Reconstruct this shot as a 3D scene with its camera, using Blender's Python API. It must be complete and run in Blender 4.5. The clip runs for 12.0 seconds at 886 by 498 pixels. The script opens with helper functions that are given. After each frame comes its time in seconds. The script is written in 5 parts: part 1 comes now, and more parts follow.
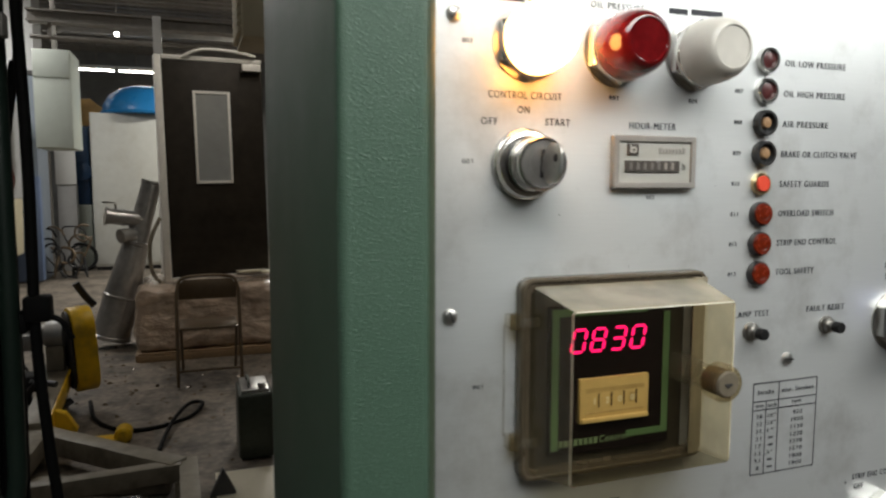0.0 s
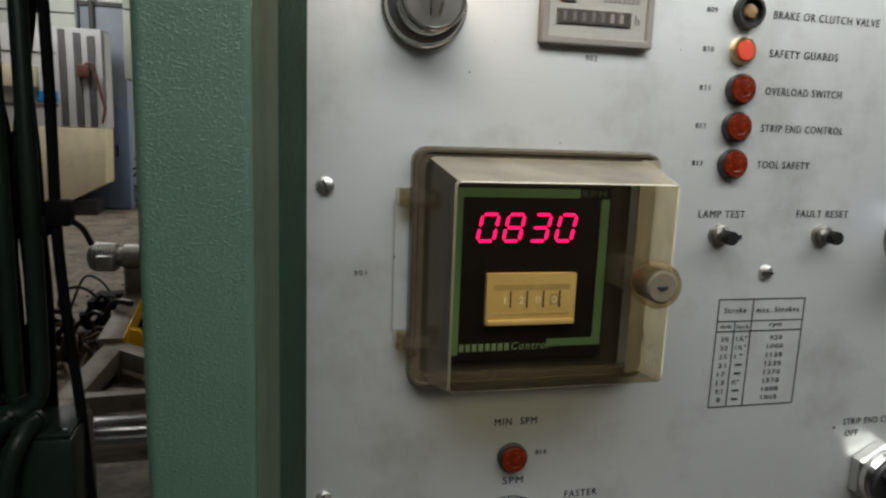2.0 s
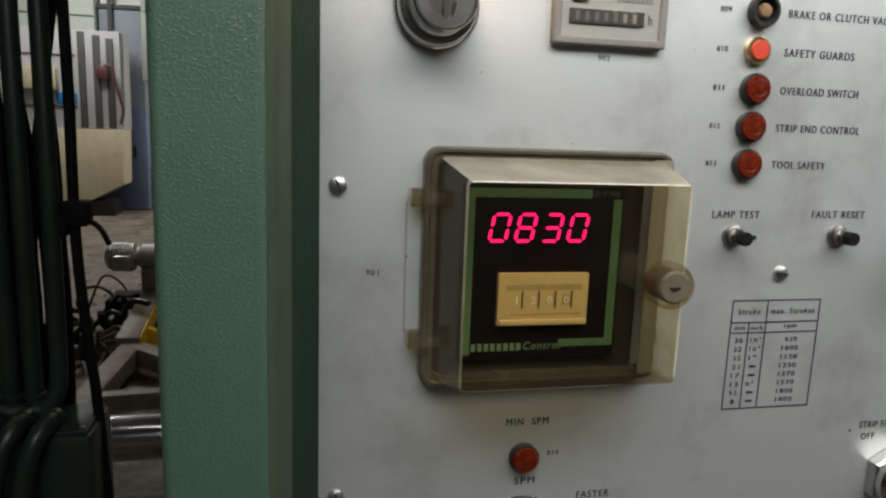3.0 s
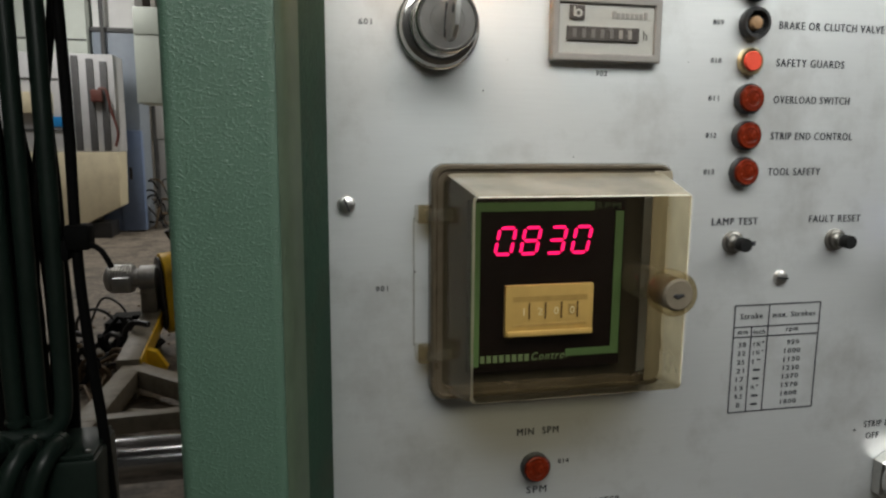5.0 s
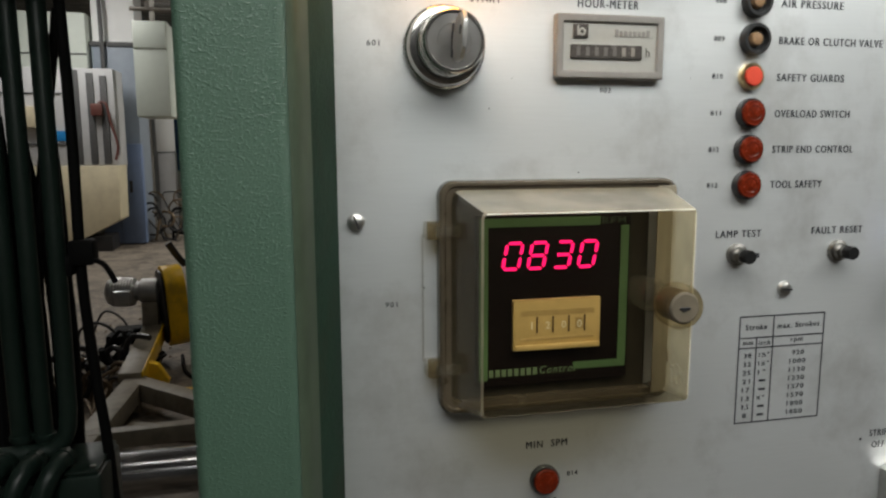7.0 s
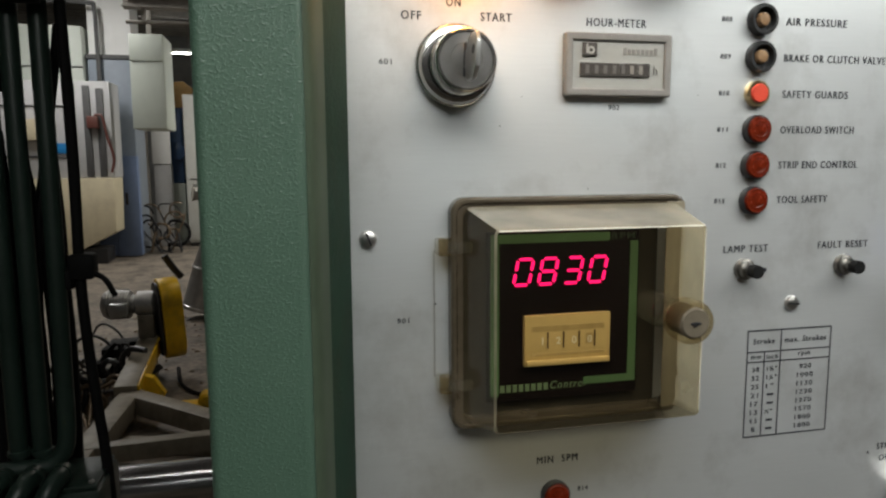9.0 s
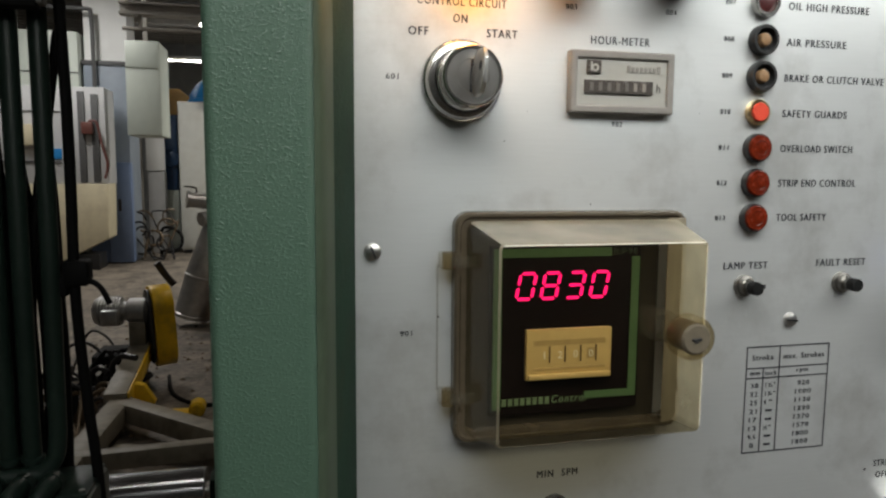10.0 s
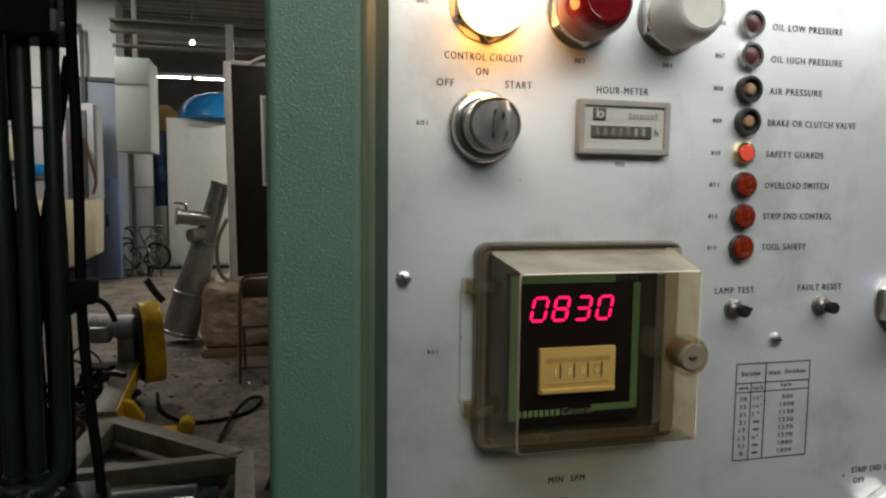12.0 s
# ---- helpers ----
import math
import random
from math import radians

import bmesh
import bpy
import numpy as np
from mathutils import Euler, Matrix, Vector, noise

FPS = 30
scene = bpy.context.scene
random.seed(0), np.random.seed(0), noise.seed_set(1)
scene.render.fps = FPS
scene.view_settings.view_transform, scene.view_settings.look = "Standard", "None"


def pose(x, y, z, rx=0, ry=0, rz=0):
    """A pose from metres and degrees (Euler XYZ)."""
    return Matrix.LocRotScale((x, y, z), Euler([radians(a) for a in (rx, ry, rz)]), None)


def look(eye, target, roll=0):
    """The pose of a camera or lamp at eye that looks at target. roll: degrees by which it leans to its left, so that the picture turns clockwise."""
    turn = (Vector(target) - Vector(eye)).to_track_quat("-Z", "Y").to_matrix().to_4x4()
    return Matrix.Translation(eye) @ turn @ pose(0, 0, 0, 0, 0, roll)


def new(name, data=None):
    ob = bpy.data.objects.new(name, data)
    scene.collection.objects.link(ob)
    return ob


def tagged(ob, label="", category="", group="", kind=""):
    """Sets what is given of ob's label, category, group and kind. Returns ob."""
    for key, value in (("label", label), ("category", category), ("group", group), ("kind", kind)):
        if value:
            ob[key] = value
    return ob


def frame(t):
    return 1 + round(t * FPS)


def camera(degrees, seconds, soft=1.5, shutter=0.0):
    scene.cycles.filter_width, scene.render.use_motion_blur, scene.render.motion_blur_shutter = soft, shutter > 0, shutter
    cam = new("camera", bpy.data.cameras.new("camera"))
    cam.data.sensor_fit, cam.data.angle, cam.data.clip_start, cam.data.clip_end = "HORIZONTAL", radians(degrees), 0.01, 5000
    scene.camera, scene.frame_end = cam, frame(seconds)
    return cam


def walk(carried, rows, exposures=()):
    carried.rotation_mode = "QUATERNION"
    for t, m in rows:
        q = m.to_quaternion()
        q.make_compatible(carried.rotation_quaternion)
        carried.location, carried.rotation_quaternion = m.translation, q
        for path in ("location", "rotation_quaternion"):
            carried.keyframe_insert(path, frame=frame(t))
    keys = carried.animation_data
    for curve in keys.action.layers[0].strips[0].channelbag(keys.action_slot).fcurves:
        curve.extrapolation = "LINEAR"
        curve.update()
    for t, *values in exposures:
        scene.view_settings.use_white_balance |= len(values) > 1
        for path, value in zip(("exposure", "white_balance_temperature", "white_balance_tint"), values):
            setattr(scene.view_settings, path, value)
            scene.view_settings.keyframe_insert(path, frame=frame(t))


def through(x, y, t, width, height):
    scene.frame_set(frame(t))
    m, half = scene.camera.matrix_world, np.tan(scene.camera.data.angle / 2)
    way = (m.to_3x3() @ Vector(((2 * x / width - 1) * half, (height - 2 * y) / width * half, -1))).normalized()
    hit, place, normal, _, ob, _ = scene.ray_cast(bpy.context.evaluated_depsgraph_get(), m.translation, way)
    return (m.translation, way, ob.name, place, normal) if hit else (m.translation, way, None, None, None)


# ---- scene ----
cam = camera(65.52, 12.0, soft=2.3, shutter=0.5)
PATH = [
    (0, (0.0048, 0.0055, 1.4444), (0.6739, 1.8806, 1.2537), 0.11),
    (0.5, (0.0505, 0.0270, 1.4333), (0.6799, 1.9180, 1.2661), 1.35),
    (1, (0.0722, 0.0205, 1.4283), (0.6841, 1.9157, 1.2450), 1.53),
    (1.5, (0.0894, 0.0253, 1.4142), (0.6297, 1.9225, 1.0845), 1.45),
    (2, (0.0917, 0.0268, 1.4090), (0.5494, 1.9425, 1.0615), 2.11),
    (2.5, (0.0940, 0.0244, 1.4075), (0.4978, 1.9519, 1.0586), 2.18),
    (3, (0.0925, 0.0258, 1.4087), (0.5093, 1.9510, 1.0626), 2.05),
    (5, (0.0877, 0.0211, 1.4107), (0.5112, 1.9508, 1.0996), 0.38),
    (5.5, (0.0852, 0.0196, 1.4117), (0.5048, 1.9515, 1.1089), 0.05),
    (6, (0.0853, 0.0193, 1.4129), (0.5110, 1.9503, 1.1123), -0.07),
    (6.5, (0.0846, 0.0189, 1.4131), (0.5084, 1.9517, 1.1218), -0.21),
    (8.5, (0.0800, 0.0184, 1.4164), (0.5090, 1.9536, 1.1504), -0.40),
    (9, (0.0775, 0.0185, 1.4160), (0.5142, 1.9540, 1.1644), -0.37),
    (9.5, (0.0758, 0.0189, 1.4162), (0.5212, 1.9543, 1.1802), 0.04),
    (10, (0.0731, 0.0181, 1.4174), (0.5296, 1.9526, 1.1957), 0.41),
    (10.5, (0.0710, 0.0111, 1.4197), (0.5300, 1.9465, 1.2111), 0.28),
    (11, (0.0621, 0.0036, 1.4228), (0.5350, 1.9373, 1.2300), 0.19),
    (11.5, (0.0559, -0.0042, 1.4250), (0.5370, 1.9286, 1.2441), 0.37),
    (12, (0.0508, -0.0084, 1.4254), (0.5429, 1.9223, 1.2518), 0.63),
]
walk(cam, [(t, look(eye, target, roll)) for t, eye, target, roll in PATH],
     [(0, 0.03), (0.5, -0.08), (1, -0.18), (1.5, -0.14), (2, -0.08), (5, -0.03), (9, -0.03), (10.5, -0.1), (12, -0.16)])


# ---- light ----
world = bpy.data.worlds.new("hall_air")
scene.world = world
world.use_nodes = True
world.node_tree.nodes["Background"].inputs[0].default_value = (0.6, 0.65, 0.7, 1)
world.node_tree.nodes["Background"].inputs[1].default_value = 0.004


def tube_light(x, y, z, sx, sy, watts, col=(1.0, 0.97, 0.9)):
    """An unseen area lamp; its batten fitting is added just above it."""
    la = bpy.data.lights.new("unseen_lamp", "AREA")
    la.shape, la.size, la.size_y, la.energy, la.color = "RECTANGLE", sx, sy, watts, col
    ob = new("unseen_lamp", la)
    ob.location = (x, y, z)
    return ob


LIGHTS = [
    # Fill lamp added close over the panel, for its falloff down the plate.
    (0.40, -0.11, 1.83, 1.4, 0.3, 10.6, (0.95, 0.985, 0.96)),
    # The next three are added out of view, to brighten pillar, floor and drive.
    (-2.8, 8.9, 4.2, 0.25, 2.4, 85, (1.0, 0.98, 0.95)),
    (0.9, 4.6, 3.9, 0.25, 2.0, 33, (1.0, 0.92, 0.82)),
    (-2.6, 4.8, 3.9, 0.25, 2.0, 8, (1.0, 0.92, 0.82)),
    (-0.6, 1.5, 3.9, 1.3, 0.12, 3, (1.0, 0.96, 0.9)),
    # Added out of view, to brighten the far cabinets.
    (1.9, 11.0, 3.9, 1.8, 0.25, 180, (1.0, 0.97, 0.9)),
    # Added behind the viewpoint, for reflections in the chrome.
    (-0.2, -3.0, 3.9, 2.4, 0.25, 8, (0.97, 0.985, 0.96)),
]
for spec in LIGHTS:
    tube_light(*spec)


# ---- materials ----
def material(name, base, rough=0.5, metal=0.0, var=0.15, fine=60.0, coarse=6.0, bump=0.0, bump_scale=None, stretch=(1, 1, 1),
             stain=None, stain_amount=0.0, stain_scale=3.0, coat=0.0, emit=None, strength=0.0, shape=None, spec=0.5):
    m = bpy.data.materials.new(name)
    m.use_nodes = True
    nt = m.node_tree
    b = nt.nodes["Principled BSDF"]
    n, ln = nt.nodes.new, nt.links.new
    tc, mp = n("ShaderNodeTexCoord"), n("ShaderNodeMapping")
    mp.inputs["Scale"].default_value = stretch
    ln(tc.outputs["Object"], mp.inputs["Vector"])
    f, c = n("ShaderNodeTexNoise"), n("ShaderNodeTexNoise")
    f.inputs["Scale"].default_value, c.inputs["Scale"].default_value = fine, coarse
    f.inputs["Detail"].default_value = c.inputs["Detail"].default_value = 5
    ln(mp.outputs[0], f.inputs["Vector"])
    ln(tc.outputs["Object"], c.inputs["Vector"])
    add = n("ShaderNodeMath")
    add.operation = "ADD"
    ln(f.outputs["Fac"], add.inputs[0])
    ln(c.outputs["Fac"], add.inputs[1])
    rng = n("ShaderNodeMapRange")
    rng.inputs["From Min"].default_value, rng.inputs["From Max"].default_value = 0.6, 1.4
    rng.inputs["To Min"].default_value, rng.inputs["To Max"].default_value = 1 - var, 1 + var
    ln(add.outputs[0], rng.inputs["Value"])
    mul = n("ShaderNodeVectorMath")
    mul.operation = "SCALE"
    mul.inputs[0].default_value = base
    ln(rng.outputs[0], mul.inputs["Scale"])
    colour = mul.outputs[0]
    if stain:
        s = n("ShaderNodeTexNoise")
        s.inputs["Scale"].default_value, s.inputs["Detail"].default_value, s.inputs["Roughness"].default_value = stain_scale, 8, 0.65
        ln(tc.outputs["Object"], s.inputs["Vector"])
        sr = n("ShaderNodeMapRange")
        sr.inputs["From Min"].default_value, sr.inputs["From Max"].default_value = 0.5, 0.68
        sr.inputs["To Max"].default_value = stain_amount
        ln(s.outputs["Fac"], sr.inputs["Value"])
        mix = n("ShaderNodeMix")
        mix.data_type = "RGBA"
        ln(sr.outputs[0], mix.inputs["Factor"])
        ln(colour, mix.inputs[6])
        mix.inputs[7].default_value = (*stain, 1)
        colour = mix.outputs[2]
    ln(colour, b.inputs["Base Color"])
    rr = n("ShaderNodeMapRange")
    rr.inputs["To Min"].default_value, rr.inputs["To Max"].default_value = max(0.02, rough - 0.1), min(1, rough + 0.1)
    ln(c.outputs["Fac"], rr.inputs["Value"])
    ln(rr.outputs[0], b.inputs["Roughness"])
    b.inputs["Metallic"].default_value = metal
    b.inputs["Specular IOR Level"].default_value = spec
    b.inputs["Coat Weight"].default_value = coat
    if bump:
        bn = n("ShaderNodeTexNoise")
        bn.inputs["Scale"].default_value, bn.inputs["Detail"].default_value = bump_scale or fine, 3
        ln(mp.outputs[0], bn.inputs["Vector"])
        bp = n("ShaderNodeBump")
        bp.inputs["Strength"].default_value, bp.inputs["Distance"].default_value = 1.0, bump
        height = bn.outputs["Fac"]
        if shape:
            bn.inputs["Distortion"].default_value = 0.6
            sh = n("ShaderNodeMapRange")
            sh.interpolation_type = "SMOOTHSTEP"
            sh.inputs["From Min"].default_value, sh.inputs["From Max"].default_value = shape
            ln(height, sh.inputs["Value"])
            height = sh.outputs[0]
        ln(height, bp.inputs["Height"])
        ln(bp.outputs[0], b.inputs["Normal"])
    if emit:
        b.inputs["Emission Color"].default_value = (*emit, 1)
        b.inputs["Emission Strength"].default_value = strength
    return m


def clear_plastic(name, tint, haze, haze_colour, rough=0.08, through=0.5):
    """Smoked clear plastic: tinted light passes, a little is scattered in the hazy skin, more gloss at a slant."""
    m = bpy.data.materials.new(name)
    m.use_nodes = True
    nt = m.node_tree
    nt.nodes.remove(nt.nodes["Principled BSDF"])
    n, ln = nt.nodes.new, nt.links.new
    tr, df, gl, fr = n("ShaderNodeBsdfTransparent"), n("ShaderNodeBsdfDiffuse"), n("ShaderNodeBsdfGlossy"), n("ShaderNodeLayerWeight")
    tr.inputs[0].default_value, df.inputs[0].default_value = (*tint, 1), (*haze_colour, 1)
    gl.inputs["Roughness"].default_value = rough
    fr.inputs[0].default_value = 0.5
    pw, ma = n("ShaderNodeMath"), n("ShaderNodeMath")
    pw.operation, ma.operation = "POWER", "MULTIPLY_ADD"
    pw.inputs[1].default_value = 4.0
    ma.inputs[1].default_value, ma.inputs[2].default_value = 0.45, 0.028
    ln(fr.outputs["Facing"], pw.inputs[0])
    ln(pw.outputs[0], ma.inputs[0])
    tx, mr = n("ShaderNodeTexNoise"), n("ShaderNodeMapRange")
    tx.inputs["Scale"].default_value, tx.inputs["Detail"].default_value = 45, 6
    mr.inputs["To Min"].default_value, mr.inputs["To Max"].default_value = haze * 0.4, haze * 1.6
    tc = n("ShaderNodeTexCoord")
    ln(tc.outputs["Object"], tx.inputs["Vector"])
    ln(tx.outputs["Fac"], mr.inputs["Value"])
    a, b, d = n("ShaderNodeMixShader"), n("ShaderNodeMixShader"), n("ShaderNodeMixShader")
    tl = n("ShaderNodeBsdfTranslucent")
    tl.inputs[0].default_value = (*haze_colour, 1)
    d.inputs[0].default_value = through
    ln(df.outputs[0], d.inputs[1])
    ln(tl.outputs[0], d.inputs[2])
    ln(mr.outputs[0], a.inputs[0])
    ln(tr.outputs[0], a.inputs[1])
    ln(d.outputs[0], a.inputs[2])
    ln(ma.outputs[0], b.inputs[0])
    ln(a.outputs[0], b.inputs[1])
    ln(gl.outputs[0], b.inputs[2])
    ln(b.outputs[0], nt.nodes["Material Output"].inputs[0])
    return m


ALU = material("brushed_aluminium_plate", (0.66, 0.672, 0.672), 0.42, 0.6, 0.035, 900, 9, 0.00002, 1500, (0.06, 1, 1), (0.505, 0.508, 0.498), 1.0, 17)
GREEN = material("green_textured_paint", (0.046, 0.084, 0.058), 0.42, 0, 0.08, 260, 15, 0.00014, 1120, (0.8, 1, 1.05), (0.040, 0.078, 0.054), 0.5, 9, shape=(0.45, 0.8))
# Darker green: the return's shade is painted in; body and bearings share it.
GREEN_SHADED = material("shaded_green_paint", (0.011, 0.028, 0.017), 0.6, 0, 0.2, 150, 20, 0.0003, 620, (1, 1, 1), (0.022, 0.026, 0.015), 0.6, 30, spec=0.06)
DARK_GREEN = material("dark_green_conduit_paint", (0.018, 0.034, 0.026), 0.42, 0, 0.2, 90, 8, 0.0003, 120)
CHROME = material("worn_chrome", (0.64, 0.63, 0.61), 0.23, 1.0, 0.12, 300, 60, 0, None, (1, 1, 1), (0.3, 0.27, 0.22), 0.4, 120)
STEEL = material("dull_steel", (0.5, 0.49, 0.47), 0.34, 1.0, 0.15, 400, 40, 0.00005, 900)
BLACK = material("black_plastic", (0.018, 0.018, 0.019), 0.4, 0, 0.2, 200, 30)
GUN = material("dark_worn_steel", (0.2, 0.19, 0.175), 0.34, 1.0, 0.2, 300, 70)
INK = material("dark_printing_ink", (0.018, 0.019, 0.026), 0.6, 0, 0.3, 400, 60)
RED = material("red_lens_plastic", (0.118, 0.013, 0.004), 0.26, 0, 0.6, 900, 220, 0.0003, 700, coat=0.12, spec=0.2)
RED_DEEP = material("deep_red_lens_plastic", (0.11, 0.004, 0.005), 0.14, 0, 0.3, 300, 60, coat=0.6)
ORANGE_RED = material("bright_orange_red_button", (0.6, 0.06, 0.03), 0.4, 0, 0.08, 300, 60)
MAROON = material("dark_maroon_lens", (0.06, 0.014, 0.014), 0.35, 0, 0.4, 700, 200)
MILK = material("milky_white_lens", (0.48, 0.455, 0.41), 0.36, 0, 0.08, 150, 40, coat=0.08)
AMBER = material("lit_amber_lens", (0.9, 0.6, 0.25), 0.3, 0, 0.05, 100, 30, emit=(1.0, 0.47, 0.11), strength=16.0)
BRASS = material("worn_brass_ring", (0.7, 0.55, 0.32), 0.3, 1.0, 0.15, 300, 80)
BULB = material("tan_bulb_socket", (0.24, 0.14, 0.07), 0.4, 0, 0.3, 400, 150)
GREY_FRAME = material("grey_meter_frame", (0.21, 0.195, 0.18), 0.5, 0, 0.1, 400, 60, 0.00005, 900)
METER_FACE = material("pale_grey_meter_face", (0.33, 0.32, 0.29), 0.45, 0, 0.06, 400, 60)
METER_SLOT = material("dark_counter_window", (0.07, 0.062, 0.057), 0.25, 0, 0.3, 500, 150)
DIM_PRINT = material("dim_counter_figures", (0.10, 0.09, 0.08), 0.6, 0, 0.2, 400, 90)
LOCK_FACE = material("dull_lock_face", (0.28, 0.27, 0.26), 0.35, 0.8, 0.12, 300, 60)
PALE_PRINT = material("pale_counter_figures", (0.2, 0.18, 0.155), 0.6, 0, 0.2, 400, 90)
SMOKE = clear_plastic("smoked_clear_plastic", (0.80, 0.755, 0.64), 0.006, (0.5, 0.46, 0.38))
# One plastic in three painted tones: shaded sides, lit top, lit lock side.
SHADED_SIDE = clear_plastic("shaded_smoked_side", (0.70, 0.66, 0.54), 0.075, (0.38, 0.335, 0.24), 0.15)
LIT_TOP = clear_plastic("lit_smoked_top", (0.7, 0.65, 0.52), 0.5, (0.56, 0.51, 0.39), 0.2)
LIT_SIDE = clear_plastic("lit_smoked_side", (0.85, 0.8, 0.66), 0.34, (0.85, 0.78, 0.6), 0.2, 0.85)
EDGE_GREY_GREEN = material("grey_green_edge", (0.044, 0.060, 0.039), 0.5, 0, 0.2, 120, 30, spec=0.15)
# Highlight along the cover edges, put into the colour of thin beads.
EDGE_GLINT = material("pale_edge_glint", (0.72, 0.68, 0.56), 0.15, 0, 0.1, 200, 40, coat=0.5)
FIGURE_BROWN = material("dark_brown_wheel_figures", (0.09, 0.05, 0.02), 0.6, 0, 0.2, 400, 90)
FLANGE = material("pale_smoked_base_flange", (0.22, 0.19, 0.135), 0.3, 0, 0.3, 60, 25, 0, None, (6, 1, 0.3), (0.12, 0.1, 0.07), 0.5, 60)
CLEAR_THIN = clear_plastic("thin_clear_plastic", (0.93, 0.92, 0.9), 0.05, (0.6, 0.58, 0.5))
CLEAR = clear_plastic("yellowed_clear_plastic", (0.76, 0.69, 0.54), 0.10, (0.42, 0.36, 0.25))
BASEPLATE = material("brown_black_enclosure_back", (0.035, 0.030, 0.022), 0.5, 0, 0.3, 200, 40, spec=0.1)
METER_BLACK = material("black_display_face", (0.008, 0.005, 0.005), 0.6, 0, 0.2, 300, 60, spec=0.08)
METER_DULL = material("dull_green_lettering", (0.12, 0.175, 0.095), 0.5, 0, 0.08, 300, 60)
METER_GREEN = material("green_display_border", (0.075, 0.145, 0.062), 0.5, 0, 0.08, 300, 60)
LED = material("lit_pink_red_segments", (0.5, 0.02, 0.1), 0.4, 0, 0.02, 100, 20, emit=(1.0, 0.006, 0.13), strength=2.5)
THUMB = material("yellowed_ivory_plastic", (0.56, 0.40, 0.165), 0.45, 0, 0.08, 300, 60)
THUMB_DARK = material("ochre_slot_shade_plastic", (0.43, 0.30, 0.12), 0.55, 0, 0.2, 300, 60)
BLUE_KNOB = material("deep_blue_plastic", (0.01, 0.025, 0.22), 0.22, 0, 0.15, 100, 30, coat=0.4)
IVORY = material("ivory_pointer", (0.75, 0.7, 0.55), 0.5, 0, 0.05, 100, 30)
CONCRETE = material("grimy_concrete_floor", (0.185, 0.155, 0.122), 0.65, 0, 0.75, 22, 3.6, 0.006, 14, (1, 1, 1), (0.035, 0.028, 0.02), 0.9, 4.0)
YELLOW = material("yellow_guard_paint", (0.8, 0.49, 0.01), 0.4, 0, 0.12, 20, 5, 0, None, (1, 1, 1), (0.25, 0.16, 0.03), 0.5, 8)
FRAME_GREY = material("grey_beige_frame_paint", (0.25, 0.22, 0.165), 0.5, 0, 0.25, 20, 4, 0, None, (1, 1, 1), (0.1, 0.08, 0.06), 0.6, 7)
MOTOR = material("cast_aluminium", (0.5, 0.5, 0.49), 0.4, 0.8, 0.2, 40, 9, 0.0005, 60)
GALV = material("galvanised_sheet", (0.43, 0.425, 0.41), 0.32, 0.6, 0.3, 14, 3, 0.0006, 10, (1, 1, 1), (0.2, 0.19, 0.18), 0.5, 4)
ROLLER = material("polished_roller_steel", (0.6, 0.6, 0.61), 0.2, 1.0, 0.1, 60, 10, 0.0003, 14, (0.2, 3, 3))
OFF_WHITE = material("off_white_cabinet_paint", (0.6, 0.6, 0.55), 0.5, 0, 0.07, 9, 2, 0, None, (1, 1, 1), (0.4, 0.37, 0.3), 0.4, 2)
PALE_GREEN = material("pale_grey_green_enclosure", (0.5, 0.54, 0.48), 0.5, 0, 0.06, 9, 2)
BEIGE = material("beige_machine_paint", (0.62, 0.55, 0.38), 0.5, 0, 0.08, 9, 2, 0, None, (1, 1, 1), (0.4, 0.33, 0.22), 0.4, 3)
BLUE_GREY = material("blue_grey_machine_paint", (0.16, 0.22, 0.36), 0.45, 0, 0.12, 9, 2)
GREY_LIGHT = material("light_grey_machine_paint", (0.5, 0.5, 0.5), 0.5, 0, 0.08, 9, 2)
DARK_GREY = material("dark_rubber_strip", (0.09, 0.09, 0.09), 0.6, 0, 0.2, 30, 5)
WHITE_WALL = material("white_painted_pillar", (0.88, 0.88, 0.86), 0.6, 0, 0.05, 6, 2)
HALL = material("dim_hall_wall", (0.26, 0.265, 0.26), 0.8, 0, 0.3, 4, 0.7)
ROOF = material("dark_roof_sheet", (0.06, 0.055, 0.05), 0.7, 0, 0.4, 8, 1.5)
BEAM = material("grey_roof_steel", (0.3, 0.28, 0.25), 0.6, 0, 0.25, 12, 2)
BLUE_DRUM = material("bright_blue_drum_plastic", (0.02, 0.2, 0.48), 0.3, 0, 0.1, 10, 3)
BLUE_DARK = material("dark_blue_machine_paint", (0.02, 0.06, 0.14), 0.35, 0, 0.3, 20, 5)
CARTON = material("orange_tan_carton", (0.6, 0.36, 0.13), 0.7, 0, 0.15, 20, 4)
DOOR_BROWN = material("dark_brown_door_skin", (0.028, 0.023, 0.017), 0.5, 0, 0.3, 12, 3, 0, None, (1, 1, 1), (0.05, 0.04, 0.028), 0.5, 4, spec=0.2)
TRIM_WHITE = material("white_metal_trim", (0.84, 0.82, 0.76), 0.4, 0, 0.1, 20, 4)
PANE = material("grey_wired_glass", (0.32, 0.33, 0.32), 0.15, 0, 0.12, 10, 4)
WRAP = material("brown_stretch_wrapped_load", (0.55, 0.43, 0.33), 0.2, 0, 0.45, 9, 3, 0.03, 9, (1, 1, 2), (0.14, 0.08, 0.05), 0.6, 5, coat=0.8)
WOOD = material("pallet_wood", (0.3, 0.2, 0.11), 0.7, 0, 0.25, 40, 5)
CHAIR = material("brown_chair_enamel", (0.14, 0.1, 0.06), 0.35, 0.3, 0.15, 30, 6)
